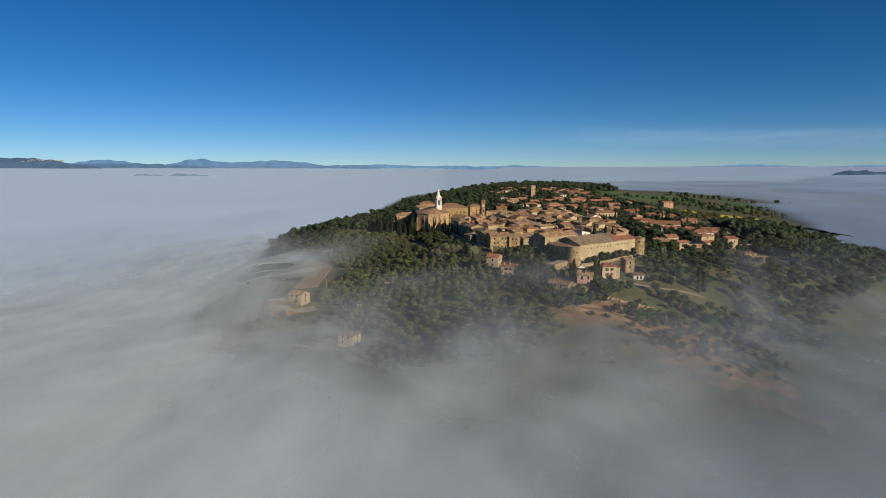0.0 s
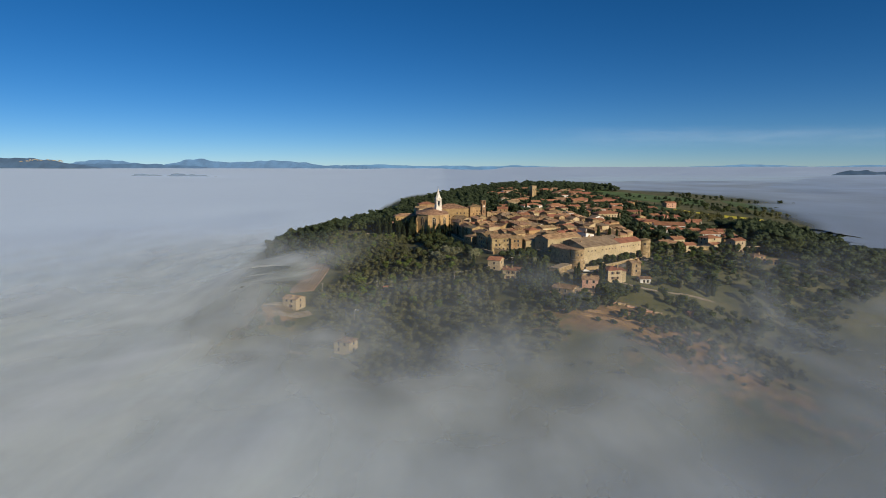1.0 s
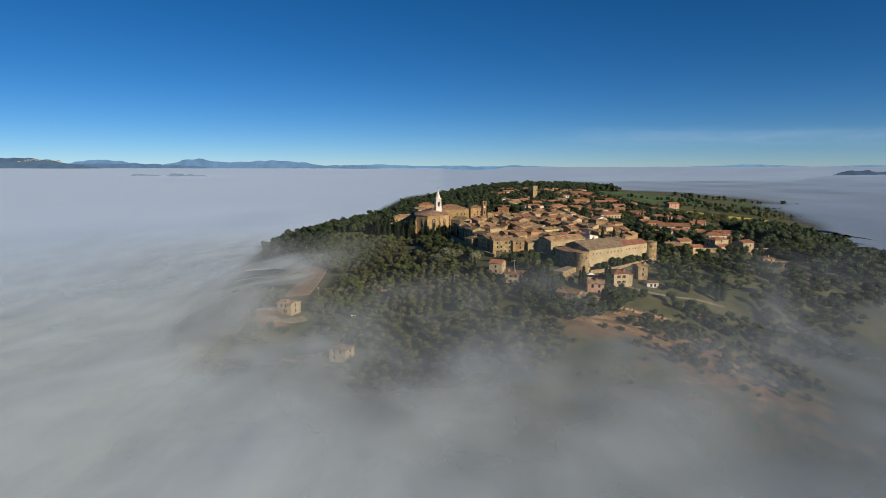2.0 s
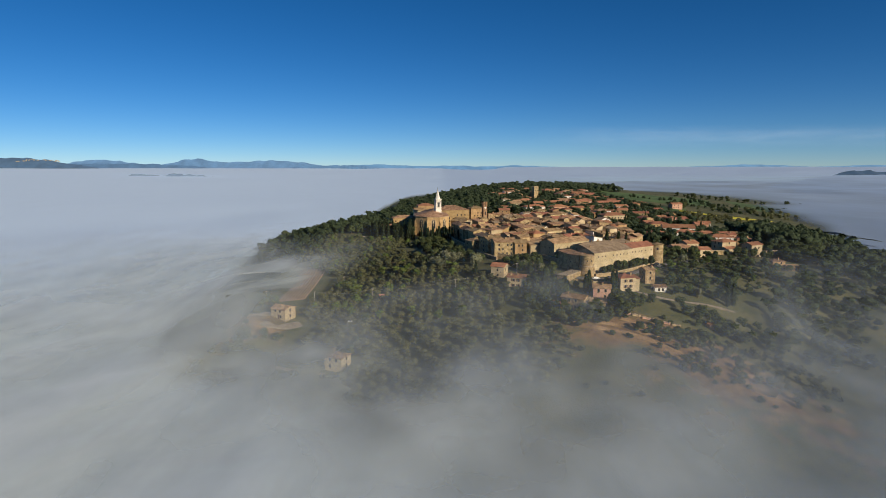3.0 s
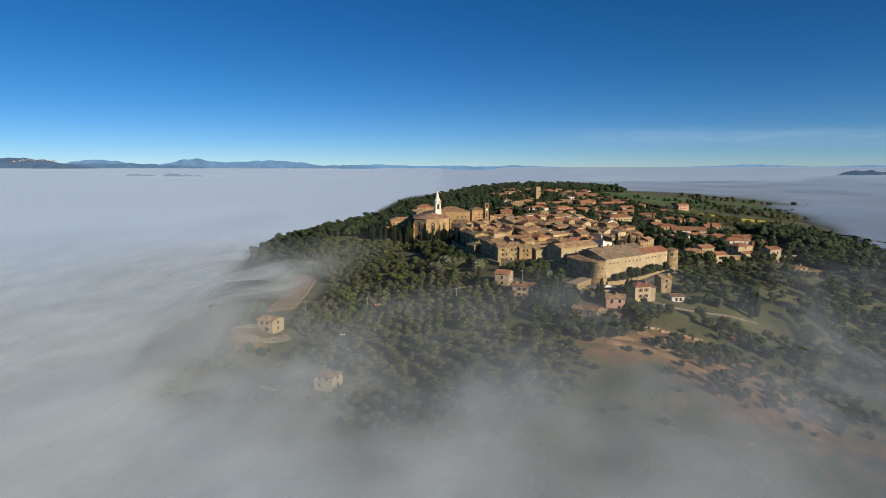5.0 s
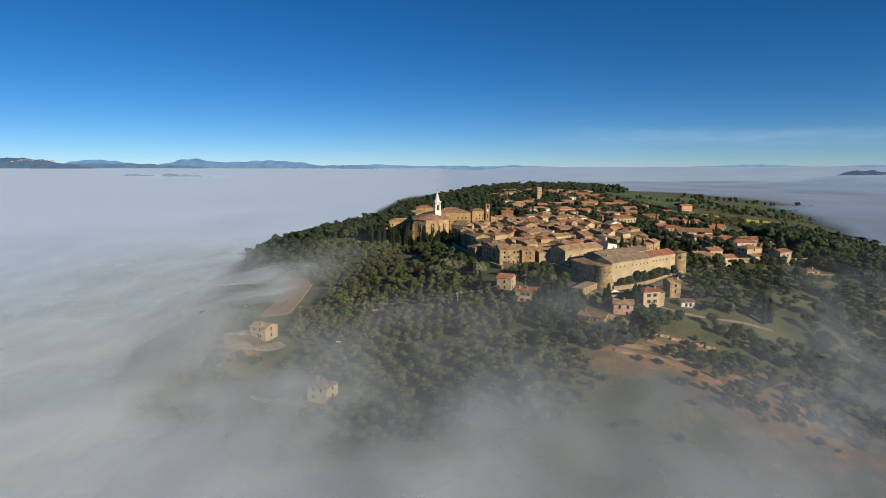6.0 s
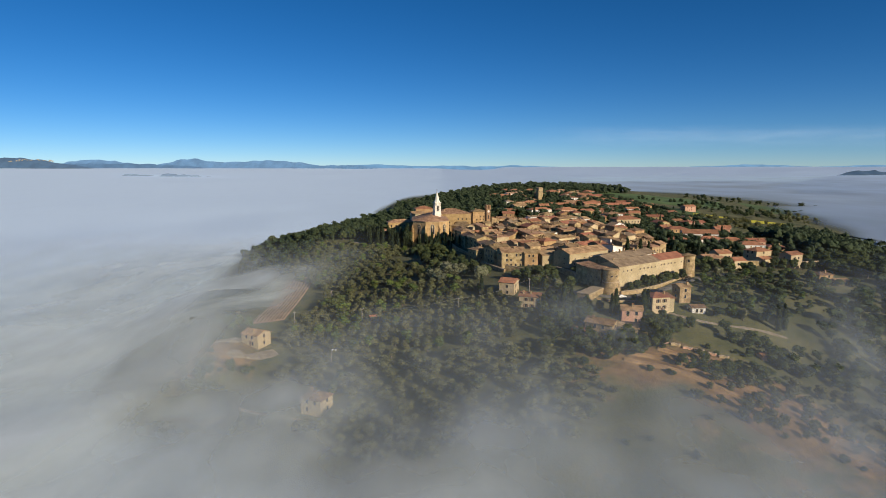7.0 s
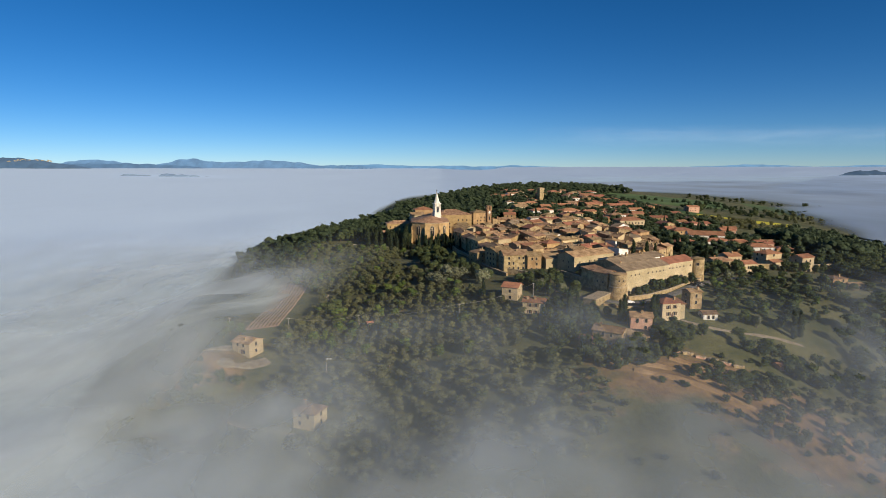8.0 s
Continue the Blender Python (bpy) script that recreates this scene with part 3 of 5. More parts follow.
def clump_points(h, r, rng, lobes, count, size, low=0.3, tall=False):
    """Leaf clumps as small tilted blades, over uneven lobes."""
    if tall:
        balls = [(rng.uniform(-0.08, 0.08) * r, rng.uniform(-0.08, 0.08) * r, h * q, r * (1 - abs(q - 0.35) ** 1.5 * 1.25) * rng.uniform(0.85, 1.1), h * 0.13) for q in np.linspace(0.1, 0.93, lobes)]
    else:
        balls = []
        for i in range(lobes):
            a, q = rng.uniform(0, 6.28), rng.uniform(0.1, 0.72) ** 0.6
            balls.append((math.cos(a) * q * r * 0.72, math.sin(a) * q * r * 0.72, h * rng.uniform(low + 0.12, 0.86), r * rng.uniform(0.34, 0.58), h * rng.uniform(0.13, 0.22)))
        balls.append((0, 0, h * 0.68, r * 0.62, h * 0.24))
    v, f = [], []
    for cx, cy, cz, br, bz in balls:  # the dense inside of each lobe
        k = len(v)
        for q in CORE:
            w = rng.uniform(0.62, 0.92)
            v.append(Vector((cx + q[0] * br * w, cy + q[1] * br * w, cz + q[2] * bz * w)))
        f += [tuple(k + i for i in t) for t in CORE_FACES]
    for i in range(count):
        cx, cy, cz, br, bz = balls[rng.randrange(len(balls))]
        n = Vector((rng.gauss(0, 1), rng.gauss(0, 1), rng.gauss(0.15, 1))).normalized()
        k = rng.uniform(0.74, 1.14)
        p = Vector((cx + n.x * br * k, cy + n.y * br * k, cz + n.z * bz * k))
        n = (n + Vector((rng.gauss(0, 0.7), rng.gauss(0, 0.7), rng.gauss(0.25, 0.7)))).normalized()
        t = n.orthogonal().normalized()
        t = (Matrix.Rotation(rng.uniform(0, 6.28), 3, n) @ t)
        b = n.cross(t)
        s = size * rng.uniform(0.6, 1.3)
        k = len(v)
        v += [p + t * s, p + b * s * 0.7 + n * s * 0.25, p - t * s, p - b * s * 0.7 + n * s * 0.25]
        f.append((k, k + 1, k + 2, k + 3))
    return v, f


def tree_kind(name, h, r, leaf, label, seed, lobes=7, count=420, size=0.42, tall=False, category="tree", group="", low=0.3):
    rng = random.Random(seed)
    root = thing(name, pose(0, -4000, -200), label, category, group)
    part("trunk", trunk_mesh(h * (0.7 if not tall else 0.4), 0.07 * r + 0.08, rng), root)
    v, f = clump_points(h, r, rng, lobes, count, size, low, tall)
    part("crown", mesh("crown", v, f, [leaf], None, False), root)
    return root


OLIVES = [tree_kind("olive_tree", 4.6, 2.7, OLIVE_LEAF, "grey-green olive tree with a short trunk", 10 + i, 13, 1100, 0.17, group="olive grove below the town", low=0.2) for i in range(3)]
OAKS = [tree_kind("broadleaf_tree", 8.5, 4.2, DARK_LEAF, "dark green broadleaf tree with a dense crown", 20 + i, 14, 1300, 0.25, group="broadleaf trees on the hill", low=0.15) for i in range(3)]
LIMES = [tree_kind("young_tree", 6.0, 3.0, GREEN_LEAF, "fresh green broadleaf tree in spring leaf", 30 + i, 10, 1000, 0.2, group="fresh green trees on the hill", low=0.15) for i in range(2)]
CYPRESSES = [tree_kind("cypress", 12.0, 1.5, CYPRESS_LEAF, "tall dark narrow cypress", 40 + i, 10, 800, 0.34, tall=True, group="cypresses of the town") for i in range(2)]
BLOOMS = [tree_kind("blossoming_tree", 6.5, 3.4, BLOSSOM, "tree covered in pale cream blossom", 50 + i, 9, 950, 0.27, group="blossoming trees", low=0.15) for i in range(2)]
BUSHES = [tree_kind("bush", 2.6, 1.9, DARK_LEAF, "low dark green bush", 60 + i, 6, 420, 0.22, category="bush", group="bushes on the slope", low=0.0) for i in range(2)]
MODELS = OLIVES + OAKS + LIMES + CYPRESSES + BLOOMS + BUSHES


def plant(models, x, y, size=1.0, rng=random, dz=0.0):
    ob = copy_thing(rng.choice(models), pose(x, y, ground_z(x, y) - 0.1 + dz, rng.uniform(-4, 4), rng.uniform(-4, 4), rng.uniform(0, 360)))
    ob.scale = (size * rng.uniform(0.9, 1.1), size * rng.uniform(0.9, 1.1), size * rng.uniform(0.88, 1.15))
    return ob


FULL = []  # ground that is taken: x, y, radius


def taken(x, y, r):
    return any((x - a) ** 2 + (y - b) ** 2 < (r + c) ** 2 for a, b, c in FULL)


def hold(x, y, r):
    FULL.append((x, y, r))


def inside(x, y, poly):
    hit = False
    for (x0, y0), (x1, y1) in zip(poly, poly[1:] + poly[:1]):
        if (y0 > y) != (y1 > y) and x < (x1 - x0) * (y - y0) / (y1 - y0) + x0:
            hit = not hit
    return hit


# ---- the convent with its long wall, round bastion and round turret ----
AX = 33.2  # the way the old streets run
UX, UY = math.cos(radians(AX)), math.sin(radians(AX))


def on_axis(x, y, u, v):
    return x + u * UX - v * UY, y + u * UY + v * UX


def bastion():
    x, y = 84.0, 350.0
    ob = thing("bastion", pose(x, y, 88.0), "round stone bastion with a sloping foot and tiled top", "tower")
    part("wall", Solid().ring(0, 0, [(6.0, -6), (5.2, 0), (4.2, 5.0), (3.9, 5.4), (3.9, 11.3)], 28).make("wall", OLD_WALL, smooth=False), ob)
    part("string_course", Solid().ring(0, 0, [(4.05, 5.2), (4.2, 5.35), (4.2, 5.6), (3.95, 5.75)], 28).make("string_course", STONE_TRIM), ob)
    part("roof", Solid().ring(0, 0, [(4.1, 11.3), (4.2, 11.55), (0.2, 12.1)], 28).make("roof", OLD_TILE), ob)
    for a in (-1.2, -1.75):
        window(SMALL_WINDOW, ob, pose(3.93 * math.cos(a), 3.93 * math.sin(a), 8.2, 0, 0, math.degrees(a) + 90))
    hold(x, y, 6)


def turret():
    x, y = 137.5, 386.0
    ob = thing("turret", pose(x, y, 88.5), "round honey stone tower with a low conical tile roof", "tower")
    part("wall", Solid().ring(0, 0, [(4.4, -5), (4.15, 3.0), (3.9, 12.3)], 28).make("wall", OLD_WALL), ob)
    part("roof", Solid().ring(0, 0, [(4.25, 12.25), (4.3, 12.5), (0.2, 13.5)], 28).make("roof", OLD_TILE), ob)
    window(WINDOW, ob, pose(-0.9, -3.95, 9.0, 0, 0, -12))
    hold(x, y, 5)


bastion()
turret()
cx, cy = on_axis(84, 350, 21.5, 5.5)
house(cx, cy, AX, 33, 12, 11.6, "gable", PLASTER, GREY_TILE, "long convent wing of honey stone with a row of small windows", SMALL_WINDOW, 1, 3.2, 1, base=88.6, sill=8.6, name="convent_wing", category="building", pitch=0.36)
hold(cx - 8, cy - 5, 9), hold(cx + 8, cy + 5, 9)
cx, cy = on_axis(84, 350, 49.5, 6.0)
house(cx, cy, AX, 23, 11, 11.4, "gable", PLASTER, RED_TILE, "convent wing of ochre plaster with a new red tile roof", SMALL_WINDOW, 1, 3.0, 1, base=89.0, sill=8.4, name="convent_wing", category="building", pitch=0.36)
hold(cx, cy, 11)
cx, cy = on_axis(84, 350, 30, 19.5)
house(cx, cy, AX, 32, 15, 11.5, "gable", OLD_WALL, GREY_TILE, "broad convent range with a grey lichened tile roof", SMALL_WINDOW, 1, 4.2, 2, base=88.8, name="convent_range", category="building", pitch=0.26)
hold(cx - 9, cy - 5, 10), hold(cx + 9, cy + 5, 10)
cx, cy = on_axis(84, 350, 2.0, 9.5)
house(cx, cy, AX + 90, 9, 7, 10.0, "gable", OLD_WALL, OLD_TILE, "small honey stone convent annexe with a gabled roof", SMALL_WINDOW, 1, 3, 0, base=88.6, name="annexe", category="building")
cx, cy = on_axis(84, 350, 5.5, 19.0)
house(cx, cy, AX, 10, 9, 9.0, "shed", OLD_WALL, OLD_TILE, "low honey stone convent annexe with a sloping roof", None, 1, 3, 0, base=88.6, name="annexe", category="building")
cx, cy = 84.8, 413.0
house(cx, cy, AX, 33, 13, 9.8, "gable", PLASTER, OLD_TILE, "long pale-plastered convent building with a tan tile roof", SMALL_WINDOW, 2, 4.0, 2, base=89.5, name="convent_building", category="building", foot=8)
hold(cx - 8, cy - 5, 9), hold(cx + 8, cy + 5, 9)
cx, cy = on_axis(84, 350, 44, 27)
house(cx, cy, AX, 40, 13, 10.2, "gable", WHITE, GREY_TILE, "long low workshop with a grey lichened tile roof", SMALL_WINDOW, 1, 4.4, 3, base=89.5, name="workshop", category="building", pitch=0.26)
hold(cx - 10, cy - 7, 10), hold(cx + 10, cy + 7, 10)


def low_bastion():
    """The low square outwork with a pale flat top, below the round one."""
    x, y = on_axis(84, 350, -10, 1.5)
    ob = thing("outwork", pose(x, y, 87.0, 0, 0, 52), "low square stone outwork with a pale flat top", "wall")
    part("wall", Solid().box(-13, -3, -4, 5, 3, 3.4).make("wall", OLD_WALL), ob)
    part("coping", Solid().box(-13.2, -3.2, 3.4, 5.2, 3.2, 3.8).make("coping", STONE_TRIM), ob)
    hold(x, y, 6)


low_bastion()


def strip(name, pts, width, m, label, category, kind="structure", up=0.25, rows=3):
    """A road or path that follows the ground."""
    line = []
    for (x0, y0), (x1, y1) in zip(pts, pts[1:]):
        k = max(2, int(math.hypot(x1 - x0, y1 - y0) / 3))
        line += [(x0 + (x1 - x0) * i / k, y0 + (y1 - y0) * i / k) for i in range(k)]
    line.append(pts[-1])
    for _ in range(6):
        line = [line[0]] + [((a[0] + 2 * b[0] + c[0]) / 4, (a[1] + 2 * b[1] + c[1]) / 4) for a, b, c in zip(line, line[1:], line[2:])] + [line[-1]]
    v, f = [], []
    for i, (x, y) in enumerate(line):
        a, b = line[max(i - 1, 0)], line[min(i + 1, len(line) - 1)]
        dx, dy = b[0] - a[0], b[1] - a[1]
        q = math.hypot(dx, dy) or 1
        nx, ny = -dy / q, dx / q
        for k in range(5):
            q = (k / 4 - 0.5) * width * (0.85 + 0.3 * math.sin(i * 1.3 + 2.1 * math.sin(i * 0.45)) * (1 if m in (GRAVEL, DRY_EARTH) else 0))
            px, py = x + nx * q, y + ny * q
            v.append((px, py, ground_z(px, py) + (up if 0 < k < 4 else -0.15)))
    for i in range(len(line) - 1):
        k = 5 * i
        f += [(k + j, k + j + 1, k + j + 6, k + j + 5) for j in range(4)]
    return tagged(new(name, mesh(name, v, f, [m])), label, category, kind=kind)


# bare earth banks across the dry slope
for pts, w in (([(58, 296), (72, 290), (86, 284), (98, 276)], 5.0), ([(70, 284), (82, 280), (94, 272), (104, 264)], 4.0), ([(86, 292), (98, 286), (110, 276)], 4.4)):
    strip("bank", pts, w, DRY_EARTH, "strip of bare orange earth on the slope", "ground", up=0.35)

# the street below the bastion, its car park, and the retaining wall that bends with it
strip("road", [(62, 350), (74, 344), (84, 341.5), (94, 343), (112, 354), (134, 374), (152, 388), (168, 392)], 6.0, ASPHALT, "grey asphalt street below the bastion", "road")
strip("road", [(44, 372), (52, 366), (60, 358), (64, 350)], 4.0, GRAVEL, "pale lane below the town wall", "road")
strip("road", [(100, 330), (112, 321), (126, 320), (140, 321), (154, 318)], 2.6, GRAVEL, "pale gravel lane down the slope", "road")
strip("road", [(-122, 300), (-112, 312), (-104, 318), (-95, 320), (-88, 326)], 5.5, GRAVEL, "pale farm track beside the house", "road", up=0.3)
strip("road", [(-104, 316), (-110, 306), (-107, 298), (-99, 296), (-95, 302)], 3.6, GRAVEL, "pale bent farm track", "road", up=0.3)
strip("road", [(-92, 312), (-86, 308), (-78, 312), (-74, 318)], 7.0, GRAVEL, "pale farm yard before the house", "road", up=0.3)
strip("road", [(-88, 282), (-74, 278), (-60, 274), (-50, 270)], 2.2, GRAVEL, "pale garden path in the fog", "road", up=0.3)
strip("road", [(-72, 372), (-66, 382), (-66, 400), (-70, 420)], 5, GRAVEL, "pale bare track beside the vineyard", "road")
strip("road", [(-78, 560), (-60, 566), (-40, 553), (-24, 545), (-8, 528)], 2.5, GRAVEL, "pale walk below the cathedral", "road")


def long_wall(name, pts, z_top, thick, m, label, foot=5.0, cap=None):
    if not isinstance(z_top, list):  # a height above the ground
        z_top = [ground_z(x, y) + z_top * (0.85 + 0.3 * (i % 2)) for i, (x, y) in enumerate(pts)]
    ob = thing(name, pose(pts[0][0], pts[0][1], z_top[0]), label, "wall")
    for i, ((x0, y0), (x1, y1)) in enumerate(zip(pts, pts[1:])):
        a, q = math.degrees(math.atan2(y1 - y0, x1 - x0)), math.hypot(x1 - x0, y1 - y0)
        za, zb = z_top[i] - z_top[0], z_top[i + 1] - z_top[0]
        s = Solid()
        t = thick / 2
        s.add([(0, -t, za - foot), (q, -t, zb - foot), (q, t, zb - foot), (0, t, za - foot), (0, -t, za), (q, -t, zb), (q, t, zb), (0, t, za)],
              [(3, 2, 1, 0), (4, 5, 6, 7), (0, 1, 5, 4), (1, 2, 6, 5), (2, 3, 7, 6), (3, 0, 4, 7)])
        s.add([(-0.1, -t - 0.1, za), (q + 0.1, -t - 0.1, zb), (q + 0.1, t + 0.1, zb), (-0.1, t + 0.1, za), (-0.1, -t - 0.1, za + 0.25), (q + 0.1, -t - 0.1, zb + 0.25), (q + 0.1, t + 0.1, zb + 0.25), (-0.1, t + 0.1, za + 0.25)],
              [(3, 2, 1, 0), (4, 5, 6, 7), (0, 1, 5, 4), (1, 2, 6, 5), (2, 3, 7, 6), (3, 0, 4, 7)], 1)
        part("wall_segment", s.make("wall_segment", m, cap or STONE_TRIM), ob, "", pose(x0 - pts[0][0], y0 - pts[0][1], 0, 0, 0, a))
    return ob


long_wall("street_wall", [(88, 345.5), (98, 348.5), (112, 358), (132, 377), (138, 381)], [89.2, 89.6, 90.2, 90.6, 90.8], 0.6, OLD_WALL, "low honey stone wall along the street")
long_wall("town_wall", [(37, 400), (28, 425), (21, 462), (11, 500), (4, 540)], [90, 89.5, 89, 89, 90], 1.2, OLD_WALL, "tall shaded town wall of honey stone", 12)
long_wall("convent_wall", [(66, 392), (73, 374), (80, 357)], [93.0, 93.0, 92.5], 0.9, OLD_WALL, "tall shaded garden wall of the convent", 9)
long_wall("garden_wall", [(58, 385), (46, 398), (38, 404)], [91.5, 91.5, 92], 0.8, OLD_WALL, "honey stone garden wall below the houses", 8)
long_wall("garden_wall", [(186, 421), (194, 422.5), (203, 423)], [91.0, 91.2, 91.0], 0.6, OLD_WALL, "lit honey stone garden wall", 5)
long_wall("garden_wall", [(226, 424), (240, 428)], [90.4, 90.2], 0.6, OLD_WALL, "lit honey stone garden wall", 5)
for i in range(6):
    x, y = 88 + 4.5 * i, 296.5 - 1.1 * (i % 3) - 2.5 * (i // 3)
    long_wall("ruined_wall", [(x, y), (x + 1.6, y + 0.3), (x + 3.0, y - 0.1), (x + 4.0, y + 0.2)], 0.8, 0.6, (PINK, OLD_WALL)[i % 2], "broken low wall of reddish stone", 2)
long_wall("terrace_wall", [(68, 309), (76, 311), (86, 306)], [83.8, 83.8, 83.4], 0.8, OLD_WALL, "stone terrace wall beside the farmhouse", 6)

# ---- cathedral, bell tower and palace ----
def cathedral():
    x, y, z = 2.0, 566.0, 81.5
    ob = thing("cathedral", pose(x, y, z, 0, 0, 3), "tall honey stone cathedral choir with arched gothic windows", "church")
    apse = [(-27, 30), (-27, -2), (-16, -11), (-4.5, -11), (4.5, -2), (4.5, 30)]
    part("wall", Solid().prism(apse, -8, 21.0).make("wall", STUCCO), ob)
    part("cornice", Solid().prism([(px * 1.03, py * 1.03) for px, py in apse], 21.0, 21.6).make("cornice", STONE_TRIM), ob)
    n = len(apse)
    rim = [(px * 1.04, py * 1.04, 21.6) for px, py in apse]
    r = Solid().add(rim + [(-11, 2, 26.2), (-11, 30, 26.2)], [(1, 0, 7, 6), (2, 1, 6), (3, 2, 6), (4, 3, 6), (5, 4, 6, 7), (0, 5, 7)])
    r.prism([(px * 1.04, py * 1.04) for px, py in apse], 21.4, 21.6)
    part("roof", r.make("roof", OLD_TILE), ob)
    for i, (a, b) in enumerate(zip(apse[1:4], apse[2:5])):
        mx, my, ang = (a[0] + b[0]) / 2, (a[1] + b[1]) / 2, math.degrees(math.atan2(b[1] - a[1], b[0] - a[0]))
        w = 1.5
        arch = [(-w, 0), (w, 0), (w, 6)] + [(w * math.cos(q), 6 + 2.2 * math.sin(q)) for q in (0.5, 1.0, 1.57, 2.14, 2.64)] + [(-w, 6)]
        s = Solid()
        k = len(arch)
        s.add([(px, -0.05, pz) for px, pz in arch] + [(px, 0.3, pz) for px, pz in arch], [tuple(range(k))] + [(j, j + k, (j + 1) % k + k, (j + 1) % k) for j in range(k)], 1)
        big = [(px * 1.3, (pz - 3) * 1.12 + 3) for px, pz in arch]
        s.add([(px, -0.02, pz) for px, pz in big] + [(px, 0.3, pz) for px, pz in big], [tuple(range(k))] + [(j, j + k, (j + 1) % k + k, (j + 1) % k) for j in range(k)], 0)
        s.box(-0.12, -0.12, 0, 0.12, 0, 8).box(-w, -0.12, 4.5, w, 0, 4.75).add([(0.9 * math.cos(q), -0.14, 6.3 + 0.9 * math.sin(q)) for q in np.linspace(0, 6.0, 12)], [tuple(range(12))], 0)
        part("arched_window", s.make("arched_window", STONE_TRIM, GLASS), ob, "tall pointed stone-framed window", pose(mx, my, 10.5, 0, 0, ang) @ pose(0, -0.1, 0))
        part("buttress", Solid().box(-0.7, -1.1, -8, 0.7, 0.5, 15).add([(-0.7, -1.1, 15), (0.7, -1.1, 15), (0.7, 0.2, 18), (-0.7, 0.2, 18)], [(0, 1, 2, 3)]).make("buttress", STUCCO), ob, "", pose(a[0], a[1], 0, 0, 0, ang + 12))
    hold(x - 6, y + 6, 22)
    # bell tower
    tx, ty = -4.0, 577.0
    ob = thing("bell_tower", pose(tx, ty, 99, 0, 0, 20), "white travertine bell tower with a pointed octagonal spire", "tower")
    part("shaft", Solid().box(-2.8, -2.8, -20, 2.8, 2.8, 11).box(-3.2, -3.2, 8.2, 3.2, 3.2, 9.0).box(-3.0, -3.0, 11, 3.0, 3.0, 11.5).make("shaft", TRAVERTINE), ob)
    s = Solid()
    for px in (-2.7, 1.1):
        for py in (-2.7, 1.1):
            s.box(px, py, 11.5, px + 1.6, py + 1.6, 18.6)
    s.box(-2.7, -2.7, 16.2, 2.7, 2.7, 18.6).box(-3.1, -3.1, 18.6, 3.1, 3.1, 19.2)
    part("belfry", s.make("belfry", TRAVERTINE), ob)
    part("bell", Solid().ring(0, 0, [(1.0, 12.6), (0.8, 13.4), (0.45, 14.4), (0.15, 14.8)], 12).box(-2, -0.1, 14.7, 2, 0.1, 14.9).make("bell", DARK_METAL), ob)
    part("spire", Solid().ring(0, 0, [(2.9, 19.2), (2.6, 20.2), (2.2, 20.6), (0.2, 28.6)], 8, 0, 0.39).make("spire", TRAVERTINE), ob)
    part("cross", Solid().box(-0.08, -0.08, 28.4, 0.08, 0.08, 30.8).box(-0.6, -0.08, 29.9, 0.6, 0.08, 30.1).make("cross", DARK_METAL), ob)


cathedral()
house(9, 622, 15, 34, 24, 19, "hip", STUCCO, OLD_TILE, "large square palace with a low hipped tan roof", WINDOW, 3, 4.2, 2, base=86, name="palace", category="building", foot=8)
hold(9, 622, 19)
house(-38, 604, 12, 26, 13, 14, "hip", STUCCO, OLD_TILE, "long bishop's house of ochre plaster with a hipped roof", WINDOW, 3, 4, 1, base=84, name="building", category="building", foot=8)
house(-23, 612, 12, 12, 12, 19, "gable", PLASTER, OLD_TILE, "pale gabled house behind the cathedral choir", SMALL_WINDOW, 1, 4, 1, base=86, foot=8)
house(-18, 640, 12, 18, 12, 20, "hip", STUCCO, RED_TILE, "house with a red hipped roof behind the cathedral", WINDOW, 3, 4, 1, base=88, foot=8)
house(-55, 592, 20, 9, 7, 9, "gable", PLASTER, OLD_TILE, "small lit stone house above the cypresses", SMALL_WINDOW, 2, 3.4, 0, base=82, foot=8)
hold(-42, 600, 10), hold(-26, 606, 10), hold(-18, 640, 10), hold(-55, 592, 6)
house(19.5, 563, AX + 90, 20, 12.5, 14, "gable", PLASTER, OLD_TILE, "honey stone chapter house with a tan tile roof", WINDOW, 3, 4.6, 1, base=84, name="building", category="building", foot=8)
hold(19.5, 563, 11)


house(33, 584, AX, 13, 10, 11, "hip", OLD_WALL, OLD_TILE, "honey stone house beside the palace", WINDOW, 3, 3.4, 1, base=86, foot=8)
house(18, 590, AX, 10, 9, 12, "gable", OLD_WALL, OLD_TILE, "tall honey stone house beside the palace", WINDOW, 3, 3.4, 1, base=86, foot=8)
house(37, 640, 15, 15, 12, 18, "hip", STUCCO, OLD_TILE, "tall amber house between the palace and the clock tower", WINDOW, 3, 3.6, 1, base=87, foot=8)
hold(33, 584, 7), hold(18, 590, 7), hold(37, 640, 9)


